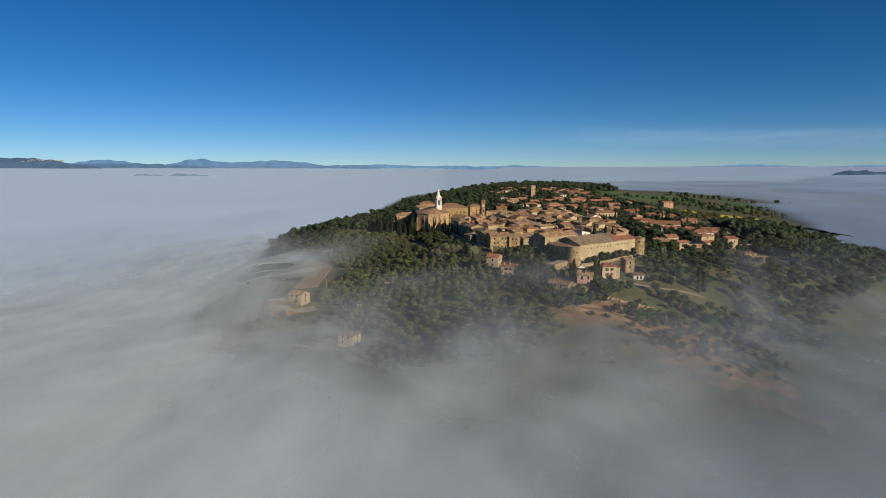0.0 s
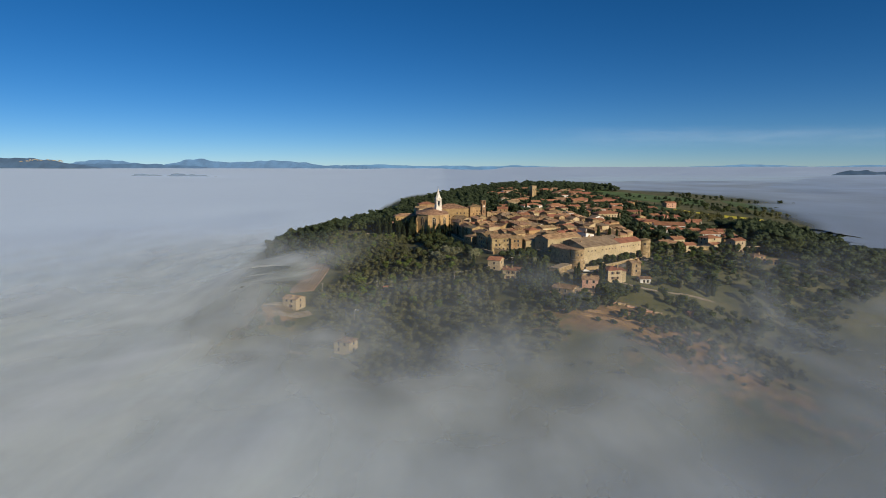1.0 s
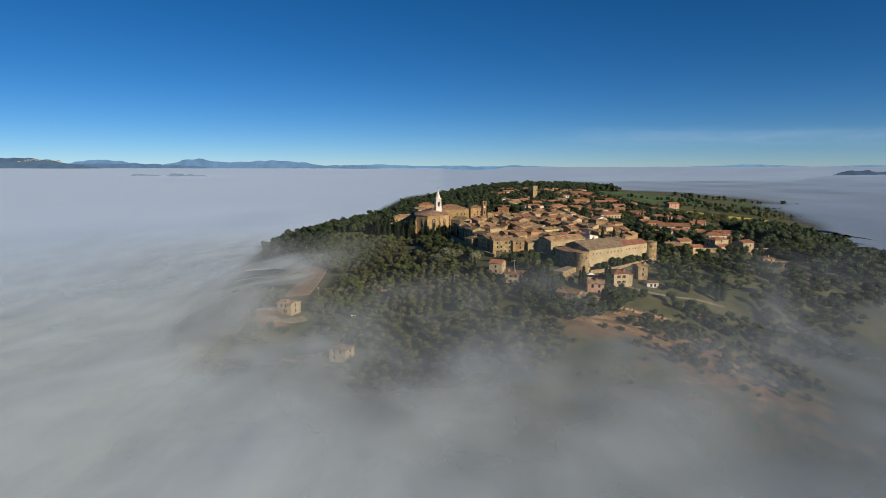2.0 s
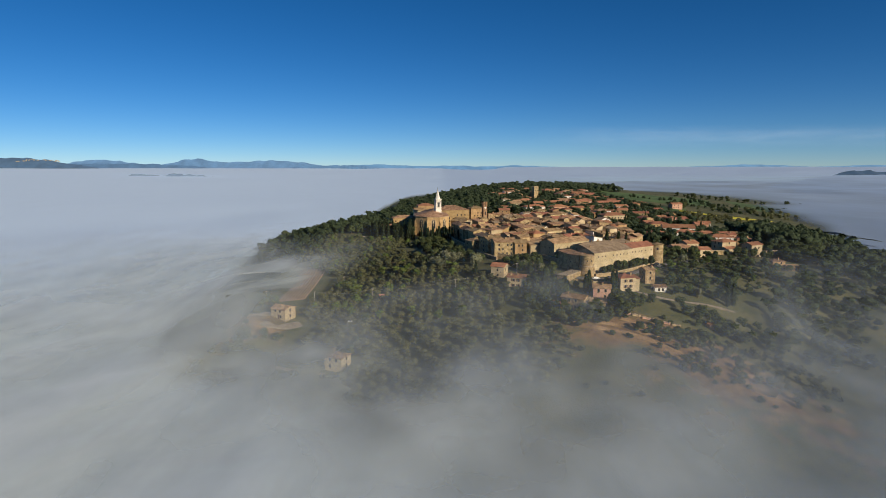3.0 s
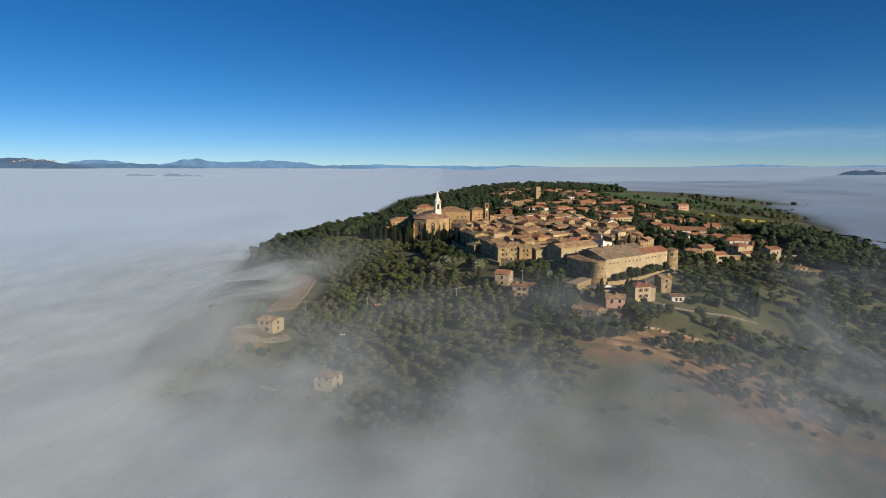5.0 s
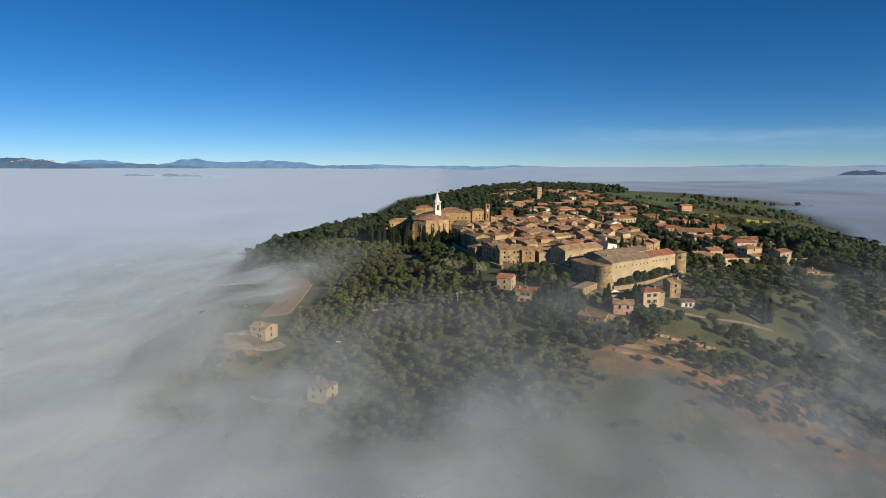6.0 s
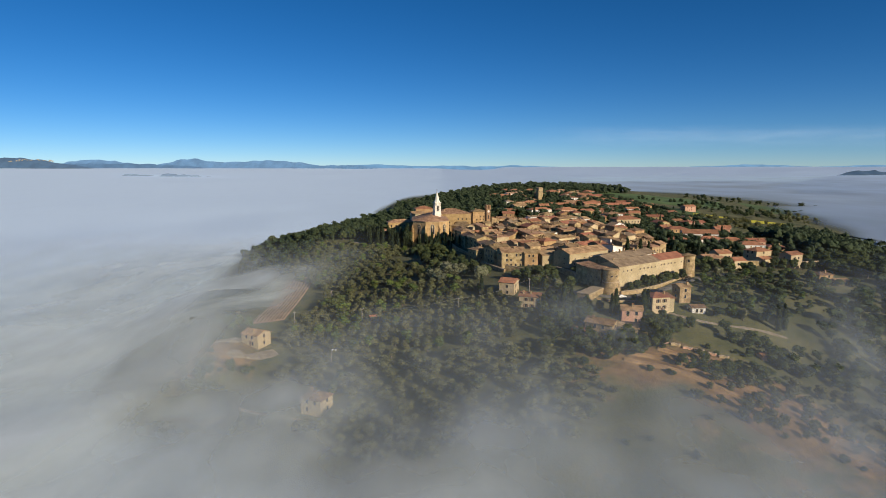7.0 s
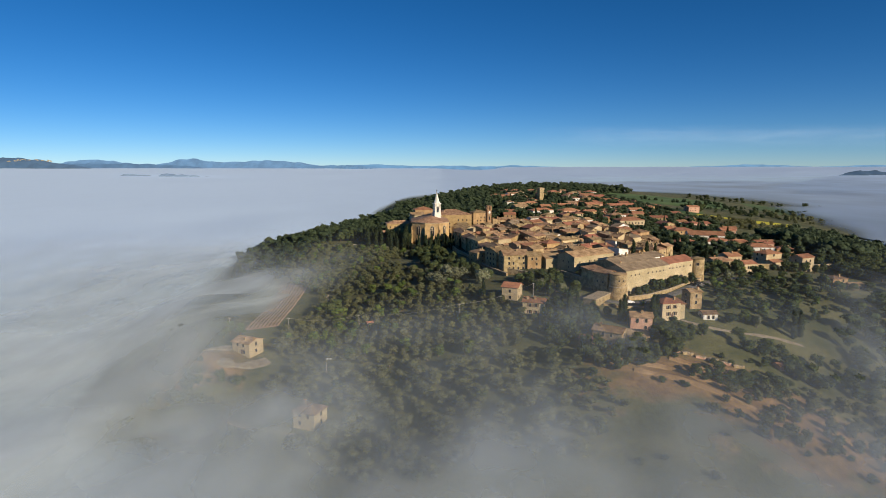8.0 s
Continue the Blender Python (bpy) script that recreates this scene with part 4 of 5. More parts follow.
def clock_tower():
    x, y = 43.5, 604.0
    ob = thing("clock_tower", pose(x, y, 88, 0, 0, 22), "slim brick town-hall tower with a pale clock face", "tower")
    part("shaft", Solid().box(-2.0, -2.0, -4, 2.0, 2.0, 22).box(-2.25, -2.25, 17.4, 2.25, 2.25, 18).box(-2.35, -2.35, 22, 2.35, 2.35, 22.15).make("shaft", BRICK), ob)
    part("battlement", Solid().box(-2.15, -2.15, 22.15, -0.9, -0.9, 25.5).box(0.9, -2.15, 22.15, 2.15, -0.9, 25.5).box(-2.15, 0.9, 22.15, -0.9, 2.15, 25.5).box(0.9, 0.9, 22.15, 2.15, 2.15, 25.5).box(-2.25, -2.25, 25.5, 2.25, 2.25, 26.0).make("battlement", BRICK), ob)
    part("clock", Solid().ring(0, 0, [(1.1, 0), (1.1, 0.12)], 20).make("clock", WHITE), ob, "round pale clock face", pose(0, -2.02, 19.9, 90, 0, 0))
    part("bell_opening", Solid().box(-0.6, -0.06, 0, 0.6, 0.05, 3.2).make("bell_opening", GLASS), ob, "dark arched bell opening", pose(0, -2.0, 13))
    hold(x, y, 5)


clock_tower()


def far_tower():
    x, y = 138.0, 868.0
    ob = thing("watch_tower", pose(x, y, 101, 0, 0, 25), "square honey stone watch tower above the new town", "tower")
    part("shaft", Solid().box(-3.6, -3.6, -4, 3.6, 3.6, 18).make("shaft", OLD_WALL), ob)
    part("gallery", Solid().box(-3.9, -3.9, 16.3, 3.9, 3.9, 17.0).box(-3.9, -3.9, 18, 3.9, 3.9, 18.6).make("gallery", STONE_TRIM), ob)
    part("roof", Solid().ring(0, 0, [(5.6, 18.6), (5.6, 18.9), (0.2, 20.0)], 4, 0, 0.785).make("roof", OLD_TILE), ob)
    for px in (-2, 2):
        window(WINDOW, ob, pose(px, -3.62, 12.5))
    for q in (0, 16, 32):
        hold(x - 0.16 * q, y - q, 10)


far_tower()

# ---- single houses on the slopes ----
house(34.4, 356, -24, 7.8, 8.4, 7.6, "gable", PLASTER, RED_TILE, "pale plastered farmhouse with a red tile roof", WINDOW, 2, 3.4, 0, base=84.8)
hold(34.5, 360, 7)
house(42.2, 336, -20, 9.8, 7.0, 6.4, "gable", PLASTER, RED_TILE, "ochre two-storey house with brown shutters and a red roof", SHUTTERED, 2, 2.9, 2, base=83.4)
hold(40.5, 340, 8)
house(98.8, 329, 14, 9.0, 8.0, 7.0, "hip", PLASTER, RED_TILE, "square pale villa with a red hipped roof", SHUTTERED, 2, 3.2, 1, door=True)
house(104.7, 330.4, 14, 3.0, 6.0, 6.0, "shed", PLASTER, RED_TILE, "pale side wing of the villa", WINDOW, 2, 2.5, 0)
hold(104, 334, 9)
house(115.5, 341, 14, 6.2, 6.0, 7.2, "gable", OLD_WALL, OLD_TILE, "narrow stone house with a tan tile roof", WINDOW, 2, 2.8, 2)
hold(119, 345, 7)
house(66.5, 303, -34, 11.5, 7.5, 6.0, "gable", OLD_WALL, OLD_TILE, "long stone farmhouse with a tan tile roof", WINDOW, 2, 3.6, 1, base=80.2)
hold(67.5, 305, 8)
house(58.2, 302.0, -34, 6.5, 5.0, 3.0, "gable", OLD_WALL, RED_TILE, "low stone outbuilding with a red tile roof", SMALL_WINDOW, 1, 3, 0, base=80.0, name="shed", category="shed")
hold(58.8, 304.8, 5)
house(76.5, 307, -12, 12, 7.5, 2.6, "shed", OLD_WALL, OLD_TILE, "low farm building with a wide tan roof", None, 1, 3, 0, base=80.6, pitch=0.16)
hold(76.5, 307, 7)
house(83.2, 316, -14, 8.5, 7.5, 6.0, "gable", PINK, OLD_TILE, "pink plastered house with a tan tile roof", WINDOW, 2, 3.4, 1, base=82.4)
hold(84.5, 322, 7)
long_wall("courtyard_wall", [(74, 338), (78, 336.5), (82, 335), (87, 336), (92, 337)], 0.8, 0.5, OLD_WALL, "low broken courtyard wall below the bastion", 3)
house(118.5, 331, 4, 6.5, 5, 3.4, "gable", WHITE, OLD_TILE, "low white house with arches below the street", WINDOW, 1, 2.4, 0, base=82.0)
hold(118.5, 331, 6)
house(-84, 323, -26, 9.6, 8.2, 4.9, "gable", PLASTER, OLD_TILE, "pale farmhouse with a wide tan gabled roof", WINDOW, 2, 3.6, 1, door=True)
hold(-84, 323, 9)
house(-46.5, 276, -24, 9, 7.6, 5.4, "hip", PLASTER, OLD_TILE, "pale farmhouse in the fog with a tan tile roof", WINDOW, 2, 3.6, 1)
hold(-46.5, 276, 8)
house(-86, 640, 12, 15, 9, 5.4, "gable", PLASTER, RED_TILE, "ochre house among trees below the town", WINDOW, 1, 3.6, 1)
hold(-86, 640, 9)
house(-70, 612, 12, 10, 8, 7, "gable", WHITE, RED_TILE, "small white house among trees", WINDOW, 2, 3.6, 1)
hold(-70, 612, 8)
# houses on the shoulder beyond the turret
house(220, 425, 24, 11, 8, 5.4, "gable", PLASTER, RED_TILE, "ochre house with a red roof beside the wood", WINDOW, 1, 3.6, 0, base=90)
house(208, 441, 20, 13, 10, 5.4, "hip", PLASTER, RED_TILE, "broad house with a bright red hipped roof", WINDOW, 2, 3.6, 1, base=90)
house(205, 428, 20, 9, 6, 3.0, "gable", PLASTER, RED_TILE, "low red-roofed wing behind a garden wall", None, 1, 3.6, 0, base=89)
hold(220, 425, 10), hold(209, 441, 10)
house(163, 413, 12, 12, 9, 6.2, "gable", PLASTER, OLD_TILE, "terraced house with loggia and tan roof", WINDOW, 2, 2.8, 1)
house(171.5, 417, 12, 9, 9, 8.6, "gable", PLASTER, RED_TILE, "taller terraced house with balconies and red roof", WINDOW, 2, 2.6, 1)
house(178, 411, 12, 8, 8, 5.0, "gable", PLASTER, RED_TILE, "low terraced house with a red roof", WINDOW, 1, 2.6, 0)
hold(166, 414, 10), hold(178, 413, 7)
house(215.6, 389, 10, 9, 7, 5.6, "hip", STUCCO, OLD_TILE, "amber house veiled by fog", WINDOW, 2, 3.4, 1, base=84)
house(224, 386, 10, 8, 6, 3.4, "gable", STUCCO, OLD_TILE, "low house veiled by fog", WINDOW, 1, 3.4, 0, base=83)
hold(219, 387, 10)
# larger houses of the new town
house(182, 630, 12, 26, 15, 12.5, "hip", PLASTER, RED_TILE, "large three-storey ochre villa with a wide red hipped roof", WINDOW, 3, 3.4, 2, base=86)
hold(182, 630, 17)
house(110, 706, 24, 27, 12, 10, "hip", WHITE, RED_TILE, "long white building with many windows and a red roof", WINDOW, 3, 3.0, 0, base=92)
hold(110, 706, 16)
house(140, 704, 24, 22, 13, 10, "hip", PINK, RED_TILE, "long pink building with a red roof", WINDOW, 3, 3.4, 0, base=92)
hold(140, 704, 13)
house(222, 782, 20, 38, 13, 9, "gable", WHITE, RED_TILE, "long white building with a red roof", WINDOW, 2, 3.4, 0, base=93)
hold(222, 782, 20)
house(222, 556, -14, 28, 16, 5.2, "gable", WHITE, RED_TILE, "broad low white house with a bright red roof", WINDOW, 1, 3.6, 0, base=88)
hold(222, 556, 16)
house(346, 655, 14, 14, 9, 6, "gable", WHITE, RED_TILE, "small white house in the wood", WINDOW, 2, 3.4, 0)
hold(346, 655, 10)
house(326, 815, 14, 16, 10, 7, "gable", PINK, RED_TILE, "lone farmhouse among green fields", WINDOW, 2, 3.4, 0)
hold(326, 815, 12)

# ---- the old town: tight rows along the streets ----
OLD = [(26, 432), (18, 480), (14, 548), (44, 590), (52, 650), (120, 650), (160, 570), (158, 500), (150, 448), (140, 410), (118, 408), (60, 420)]
TOWN_LABELS = ("honey stone town house with a weathered tan tile roof", "ochre plastered town house with an old tile roof", "pale plastered town house with an old tile roof")
house(43, 418, 8, 15, 12, 10.5, "gable", OLD_WALL, OLD_TILE, "tall honey stone house on the edge of the old town", WINDOW, 3, 2.9, 2, base=88, foot=8)
house(54.5, 416, -2, 8, 10, 10, "gable", STUCCO, OLD_TILE, "narrow ochre house on the edge of the old town", WINDOW, 3, 2.8, 1, base=88, foot=8)
house(65, 414, 8, 10, 9, 9, "shed", PLASTER, OLD_TILE, "ochre house with a sloping roof on the town's edge", SMALL_WINDOW, 2, 3.0, 1, base=88, foot=8)
house(36, 434, 30, 13, 12, 10, "gable", OLD_WALL, OLD_TILE, "honey stone house at the town wall", WINDOW, 3, 3.2, 1, base=88, foot=8)
for i in range(7):  # tall houses that stand on the town wall, their backs to the drop
    house(35 - 3.2 * i, 449 + 15.0 * i, 100 + 4 * (i % 3 - 1), 15.2, 11, (12.5, 11.4, 13.2)[i % 3], ("gable", "hip")[i % 2], (OLD_WALL, STUCCO)[i % 2], OLD_TILE, "tall honey stone house that stands on the town wall", WINDOW, 3, 3.2, 1, "houses of the old town", base=85.5, foot=8)
    hold(35 - 3.2 * i, 449 + 15.0 * i, 7)
for a in ((43, 418, 8), (54.5, 416, 5), (65, 414, 5), (36, 434, 7)):
    hold(*a)
rng = random.Random(5)
town = []
for j in range(-2, 30):
    v = j * 9.7 + (3.5 if j % 2 else 0)
    u = -110.0 + rng.uniform(0, 6)
    while u < 210:
        w = rng.choice((7, 8, 9, 11, 13, 16))
        x, y = on_axis(60, 420, u + w / 2, v)
        u += w - 0.3 if rng.random() < 0.72 else w + 3.5
        if inside(x, y, OLD) and not taken(x, y, 4.0):
            town.append((x, y, w))
for x, y, w in town:
    wallm = rng.choice((OLD_WALL, OLD_WALL, OLD_WALL, STUCCO, STUCCO, STUCCO, PLASTER, WHITE))
    wallm = STUCCO if wallm is WHITE and x < 75 else wallm
    label = TOWN_LABELS[(OLD_WALL, STUCCO, WHITE, PLASTER).index(wallm) % 3]
    cross = rng.random() < 0.25
    d = rng.choice((7.5, 8.5, 9.7))
    h = rng.choice((5.4, 6.4, 7.2, 8.2, 9.4, 11.0))
    house(x + rng.uniform(-0.5, 0.5), y + rng.uniform(-0.5, 0.5), AX + rng.uniform(-5, 5) + (90 if cross else 0), d if cross else w, w if cross else d, h,
          rng.choice(("gable", "gable", "gable", "hip", "shed")), wallm, rng.choice((OLD_TILE, OLD_TILE, OLD_TILE, OLD_TILE, OLD_TILE, GREY_TILE, RED_TILE)), label, rng.choice((WINDOW, SMALL_WINDOW)), 2, 3.4, rng.choice((0, 1, 1, 2)), "houses of the old town", base=88.5 + (y - 420) * 0.006)
    hold(x, y, 4)

# ---- the new town: loose villas with red roofs among trees ----
NEW = [(50, 664), (70, 760), (96, 850), (60, 930), (110, 985), (220, 960), (262, 860), (300, 700), (280, 600), (262, 480), (200, 452), (160, 456), (166, 500), (168, 572), (124, 662)]
count = 0
rng = random.Random(8)
for _ in range(5000):
    x, y = rng.uniform(40, 310), rng.uniform(440, 990)
    if count >= 78 or not inside(x, y, NEW) or taken(x, y, 8.0):
        continue
    w, d = rng.uniform(11, 19), rng.uniform(9, 12)
    wallm = rng.choice((STUCCO, STUCCO, OLD_WALL, PLASTER, WHITE, PINK))
    label = {STUCCO: "amber stucco villa with a red tile roof", OLD_WALL: "stone villa with a red tile roof", PLASTER: "ochre villa with a red tile roof", WHITE: "white villa with a red tile roof", PINK: "pink villa with a red tile roof"}[wallm]
    house(x, y, rng.choice((12, 24, -8, 100)) + rng.uniform(-6, 6), round(w), round(d), rng.choice((5.6, 6.4, 7.4)), rng.choice(("hip", "gable")), wallm, RED_TILE if rng.random() < 0.8 else OLD_TILE, label, WINDOW, 2, 3.8, 1, "villas of the new town")
    hold(x, y, 7.5)
    count += 1


# ---- fields ----
def field(name, corners, m, label, n=24, up=0.35):
    (x0, y0), (x1, y1), (x2, y2), (x3, y3) = corners
    v, f = [], []
    for j in range(n + 1):
        for i in range(n + 1):
            a, b = i / n, j / n
            x = (x0 * (1 - a) + x1 * a) * (1 - b) + (x3 * (1 - a) + x2 * a) * b
            y = (y0 * (1 - a) + y1 * a) * (1 - b) + (y3 * (1 - a) + y2 * a) * b
            v.append((x, y, ground_z(x, y) + (up if 0 < i < n and 0 < j < n else -0.4)))
    for j in range(n):
        for i in range(n):
            k = j * (n + 1) + i
            f.append((k, k + 1, k + n + 2, k + n + 1))
    return tagged(new(name, mesh(name, v, f, [m], None, True)), label, "field", kind="structure")


VINE = ((-94, 342), (-80, 354), (-89, 466), (-111, 472))
field("vineyard_soil", VINE, VINE_SOIL, "reddish bare soil of a small vineyard")
rng = random.Random(3)
for i in range(9):
    a = (i + 0.7) / 9.4
    p, q = [(VINE[0][k] * (1 - a) + VINE[1][k] * a, VINE[3][k] * (1 - a) + VINE[2][k] * a) for k in (0, 1)]
    s, v = Solid(), []
    for j in range(90):
        b = 0.03 + 0.94 * j / 90
        x, y = p[0] * (1 - b) + p[1] * b, q[0] * (1 - b) + q[1] * b
        z = ground_z(x, y) + 0.2
        w, h = rng.uniform(0.08, 0.3), rng.uniform(0.25, 0.65)
        v += [(x - w, y, z), (x - w * 0.7, y, z + h * 0.7), (x, y, z + h), (x + w * 0.7, y, z + h * 0.7), (x + w, y, z)]
    s.add(v, [(5 * k + m, 5 * k + m + 1, 5 * k + m + 6, 5 * k + m + 5) for k in range(89) for m in range(4)])
    tagged(new("vine_row", s.make("vine_row", OLIVE_LEAF)), "row of low vines on reddish soil", "vine row", "rows of the vineyard")
field("green_field", ((270, 890), (420, 880), (470, 1010), (250, 1030)), CROP, "bright green crop field beyond the town")
field("green_field", ((258, 800), (320, 760), (350, 830), (270, 860)), CROP, "green meadow beside the new town")
field("yellow_field", ((312, 782), (420, 748), (440, 766), (320, 798)), RAPE, "strip of yellow flowering crop")
field("green_field", ((470, 900), (640, 860), (700, 980), (500, 1040)), CROP, "dull green field half in fog")


# ---- planting ----
rng = random.Random(21)


def scatter(models, poly, spacing, size, limit, seed, keep=2.0, jitter=0.35, chance=1.0):
    r = random.Random(seed)
    xs, ys = [p[0] for p in poly], [p[1] for p in poly]
    n, y = 0, min(ys)
    spots = []
    while y < max(ys):
        x = min(xs)
        while x < max(xs):
            px, py = x + r.uniform(-jitter, jitter) * spacing, y + r.uniform(-jitter, jitter) * spacing
            if inside(px, py, poly) and r.random() < chance and not taken(px, py, keep):
                spots.append((px, py))
            x += spacing
        y += spacing
    r.shuffle(spots)
    for px, py in spots[:limit]:
        plant(models, px, py, size * r.uniform(0.75, 1.2), r)
    return len(spots)


# shaded wood under the town wall, cypresses under the cathedral
scatter(CYPRESSES, [(-70, 566), (-60, 548), (-40, 538), (-30, 536), (-28, 553), (-62, 580)], 5.0, 1.15, 40, 1, 1)
scatter(CYPRESSES, [(-30, 534), (-4, 518), (16, 506), (22, 526), (2, 550), (-28, 552)], 5.4, 0.66, 50, 5, 1)
scatter(OAKS, [(-22, 500), (-8, 440), (10, 408), (30, 390), (20, 424), (6, 470), (0, 506), (-12, 516)], 6.0, 0.75, 70, 2, 1)
scatter(OAKS, [(40, 372), (48, 352), (62, 340), (72, 334), (74, 342), (60, 366), (68, 384), (54, 392), (42, 392)], 6.0, 0.72, 60, 3, 1)
scatter(CYPRESSES, [(50, 318), (58, 316), (62, 330), (54, 334)], 5.0, 0.85, 6, 4, 1)
for x, y, s in ((77.5, 320, 0.95), (75.8, 319, 0.9), (90.5, 321, 1.0), (92.5, 324, 0.95), (21, 358, 0.8), (152, 322, 0.9), (156, 324, 0.85), (147, 428, 1.0), (128, 432, 1.1), (134, 436, 0.9), (118, 428, 1.1), (165, 432, 1.0)):
    plant(CYPRESSES, x, y, s, rng)
for x, y, s in ((27.7, 294, 0.7), (50, 364, 0.9), (58, 352, 0.8), (152, 380, 0.9), (138, 326, 0.8)):
    plant(BLOOMS, x, y, s, rng)
for x, y, s in ((4, 402, 1.8), (-3, 399, 1.5), (10, 398, 1.7), (0, 392, 1.3), (22, 388, 1.5)):
    plant(BLOOMS, x, y, s, rng, -1.1 * s)
scatter(OAKS, [(46, 340), (48, 312), (56, 308), (66, 316), (74, 326), (70, 334), (58, 338)], 5.2, 0.62, 50, 31, 0.5)
scatter(OAKS, [(84, 308), (104, 304), (112, 314), (98, 321), (92, 316)], 5.0, 0.55, 30, 32, 0.5)
scatter(OAKS, [(-92, 560), (-66, 582), (-40, 588), (-24, 552), (-30, 594), (-50, 598), (-90, 596)], 6.5, 1.05, 40, 33, 0.5)
plant(LIMES, 91.5, 337.5, 0.55, rng)
# trees between the street wall and the convent
for i in range(16):
    x, y = on_axis(93, 351.5, i * 3.1, (i % 2) * 2.2 - 1.6)
    plant(OAKS, x, y, 0.46 + 0.1 * (i % 3), rng)
for i in range(6):
    x, y = on_axis(75, 386, i * 2.9, 0.5 * (i % 2))
    plant(OAKS, x, y, 0.66, rng)
# olive grove, mixed with greener trees
GROVE = [(-70, 356), (-72, 336), (-46, 316), (-14, 300), (24, 300), (46, 318), (34, 340), (22, 372), (8, 398), (-6, 440), (-40, 480), (-66, 470), (-72, 420)]
scatter(OLIVES, [p for p in GROVE if p[1] < 380] + [(0, 396), (-71, 396)], 5.1, 0.8, 298, 6, 0.8, 0.24)
GROVE_TOP = [(-72, 398), (0, 398), (8, 398), (-6, 440), (-40, 482), (-68, 472), (-74, 420)]
scatter(LIMES, GROVE, 14, 0.9, 40, 7, 1.2, 0.5, 0.8)
scatter(OAKS, GROVE, 22, 0.7, 16, 8, 1.2, 0.5)
scatter(LIMES, [(-52, 318), (-38, 330), (-36, 350), (-54, 352)], 6, 0.8, 10, 9, 1)
LOWER = [(-70, 300), (-60, 262), (-20, 238), (40, 240), (62, 262), (58, 296), (24, 298), (-14, 298), (-46, 316)]
scatter(OAKS, LOWER, 15, 0.6, 30, 12, 1.2, 0.5, 0.6)
scatter(BUSHES, [(-140, 300), (-120, 262), (-60, 240), (60, 232), (150, 232), (190, 260), (120, 262), (60, 245), (-40, 236), (-74, 290)], 9, 0.9, 110, 13, 1.2, 0.5, 0.4)
scatter(BUSHES, [(60, 290), (86, 268), (150, 262), (190, 290), (130, 312), (100, 294)], 7, 0.8, 60, 14, 1.0, 0.5, 0.6)
scatter(OAKS, [(78, 306), (96, 302), (106, 312), (92, 320), (80, 316)], 6, 0.6, 14, 15, 1.0, 0.5)
scatter(OAKS, [(-150, 330), (-132, 300), (-110, 330), (-104, 350), (-124, 352)], 7, 0.7, 26, 16, 1.0)
scatter(LIMES, [(-108, 336), (-94, 328), (-92, 340), (-104, 344)], 5, 0.9, 6, 17, 1)
# slope on the far side of the lane
RIGHT = [(112, 330), (158, 324), (214, 372), (210, 396), (176, 404), (152, 396), (134, 372)]
scatter(LIMES, RIGHT, 12, 0.8, 30, 19, 1.5, 0.45, 0.7)
scatter(OAKS, [(140, 392), (170, 396), (172, 408), (150, 412), (140, 404)], 6, 0.9, 14, 23, 1.0)
for x, y, k in ((211, 417, 0.85), (216, 416.5, 0.75), (222, 415.5, 0.62), (227, 417, 0.55), (231, 421, 0.7), (206, 418, 0.8), (190, 416, 0.5), (197, 415, 0.45), (207, 383, 0.7), (212, 381.5, 0.6), (220, 380.5, 0.65), (229, 381, 0.7), (209, 390, 0.6)):
    plant(OAKS, x, y, k, rng)
scatter(OAKS, [(230, 404), (262, 400), (300, 470), (260, 470), (236, 450)], 8, 1.0, 50, 24, 1.5)
scatter(CYPRESSES, NEW, 26, 0.9, 30, 26, 1.0, 0.5, 0.7)
LEFT = [(-72, 420), (-70, 476), (-40, 486), (-10, 500), (-34, 534), (-64, 552), (-96, 560), (-130, 540), (-116, 480)]
scatter(LIMES, LEFT, 12, 0.8, 40, 27, 1.5, 0.5, 0.7)
# trees half lost in the fog round the farmhouse and beside the vineyard
scatter(OAKS, [(-174, 356), (-154, 358), (-120, 334), (-112, 316), (-108, 296), (-126, 286), (-150, 306)], 7, 0.5, 50, 41, 1.2, 0.45)
scatter(BUSHES, [(-128, 296), (-112, 292), (-92, 290), (-90, 300), (-100, 312), (-96, 330), (-112, 322)], 4.5, 1.1, 40, 42, 0.6, 0.45, 0.7)
scatter(OAKS, [(-150, 640), (-184, 650), (-176, 622), (-140, 612), (-96, 592), (-90, 606)], 9, 1.35, 26, 43, 0.5)
for x, y, s in ((-150, 486, 0.9), (-146, 488, 1.0), (-142, 486, 0.85), (-96, 612, 0.9)):
    plant(CYPRESSES, x, y, s, rng)


# ---- woods too far off to count ----
def wood(name, poly, spacing, h, r, leaf, label, seed, keep=4.0, blades=90, size=0.8):
    rr = random.Random(seed)
    shapes = [clump_points(h, r, rr, 6, blades, size, 0.05) for _ in range(6)]
    xs, ys = [p[0] for p in poly], [p[1] for p in poly]
    v, f = [], []
    y = min(ys)
    while y < max(ys):
        x = min(xs)
        while x < max(xs):
            px, py = x + rr.uniform(-0.45, 0.45) * spacing, y + rr.uniform(-0.45, 0.45) * spacing
            if inside(px, py, poly) and not taken(px, py, keep):
                a, b = rr.choice(shapes)
                s, z, k = rr.uniform(0.6, 1.45), ground_z(px, py), len(v)
                v += [(px + p.x * s, py + p.y * s, z + p.z * s) for p in a]
                f += [tuple(k + q for q in face) for face in b]
            x += spacing
        y += spacing
    return tagged(new(name, mesh(name, v, f, [leaf])), label, "trees", kind="stuff")


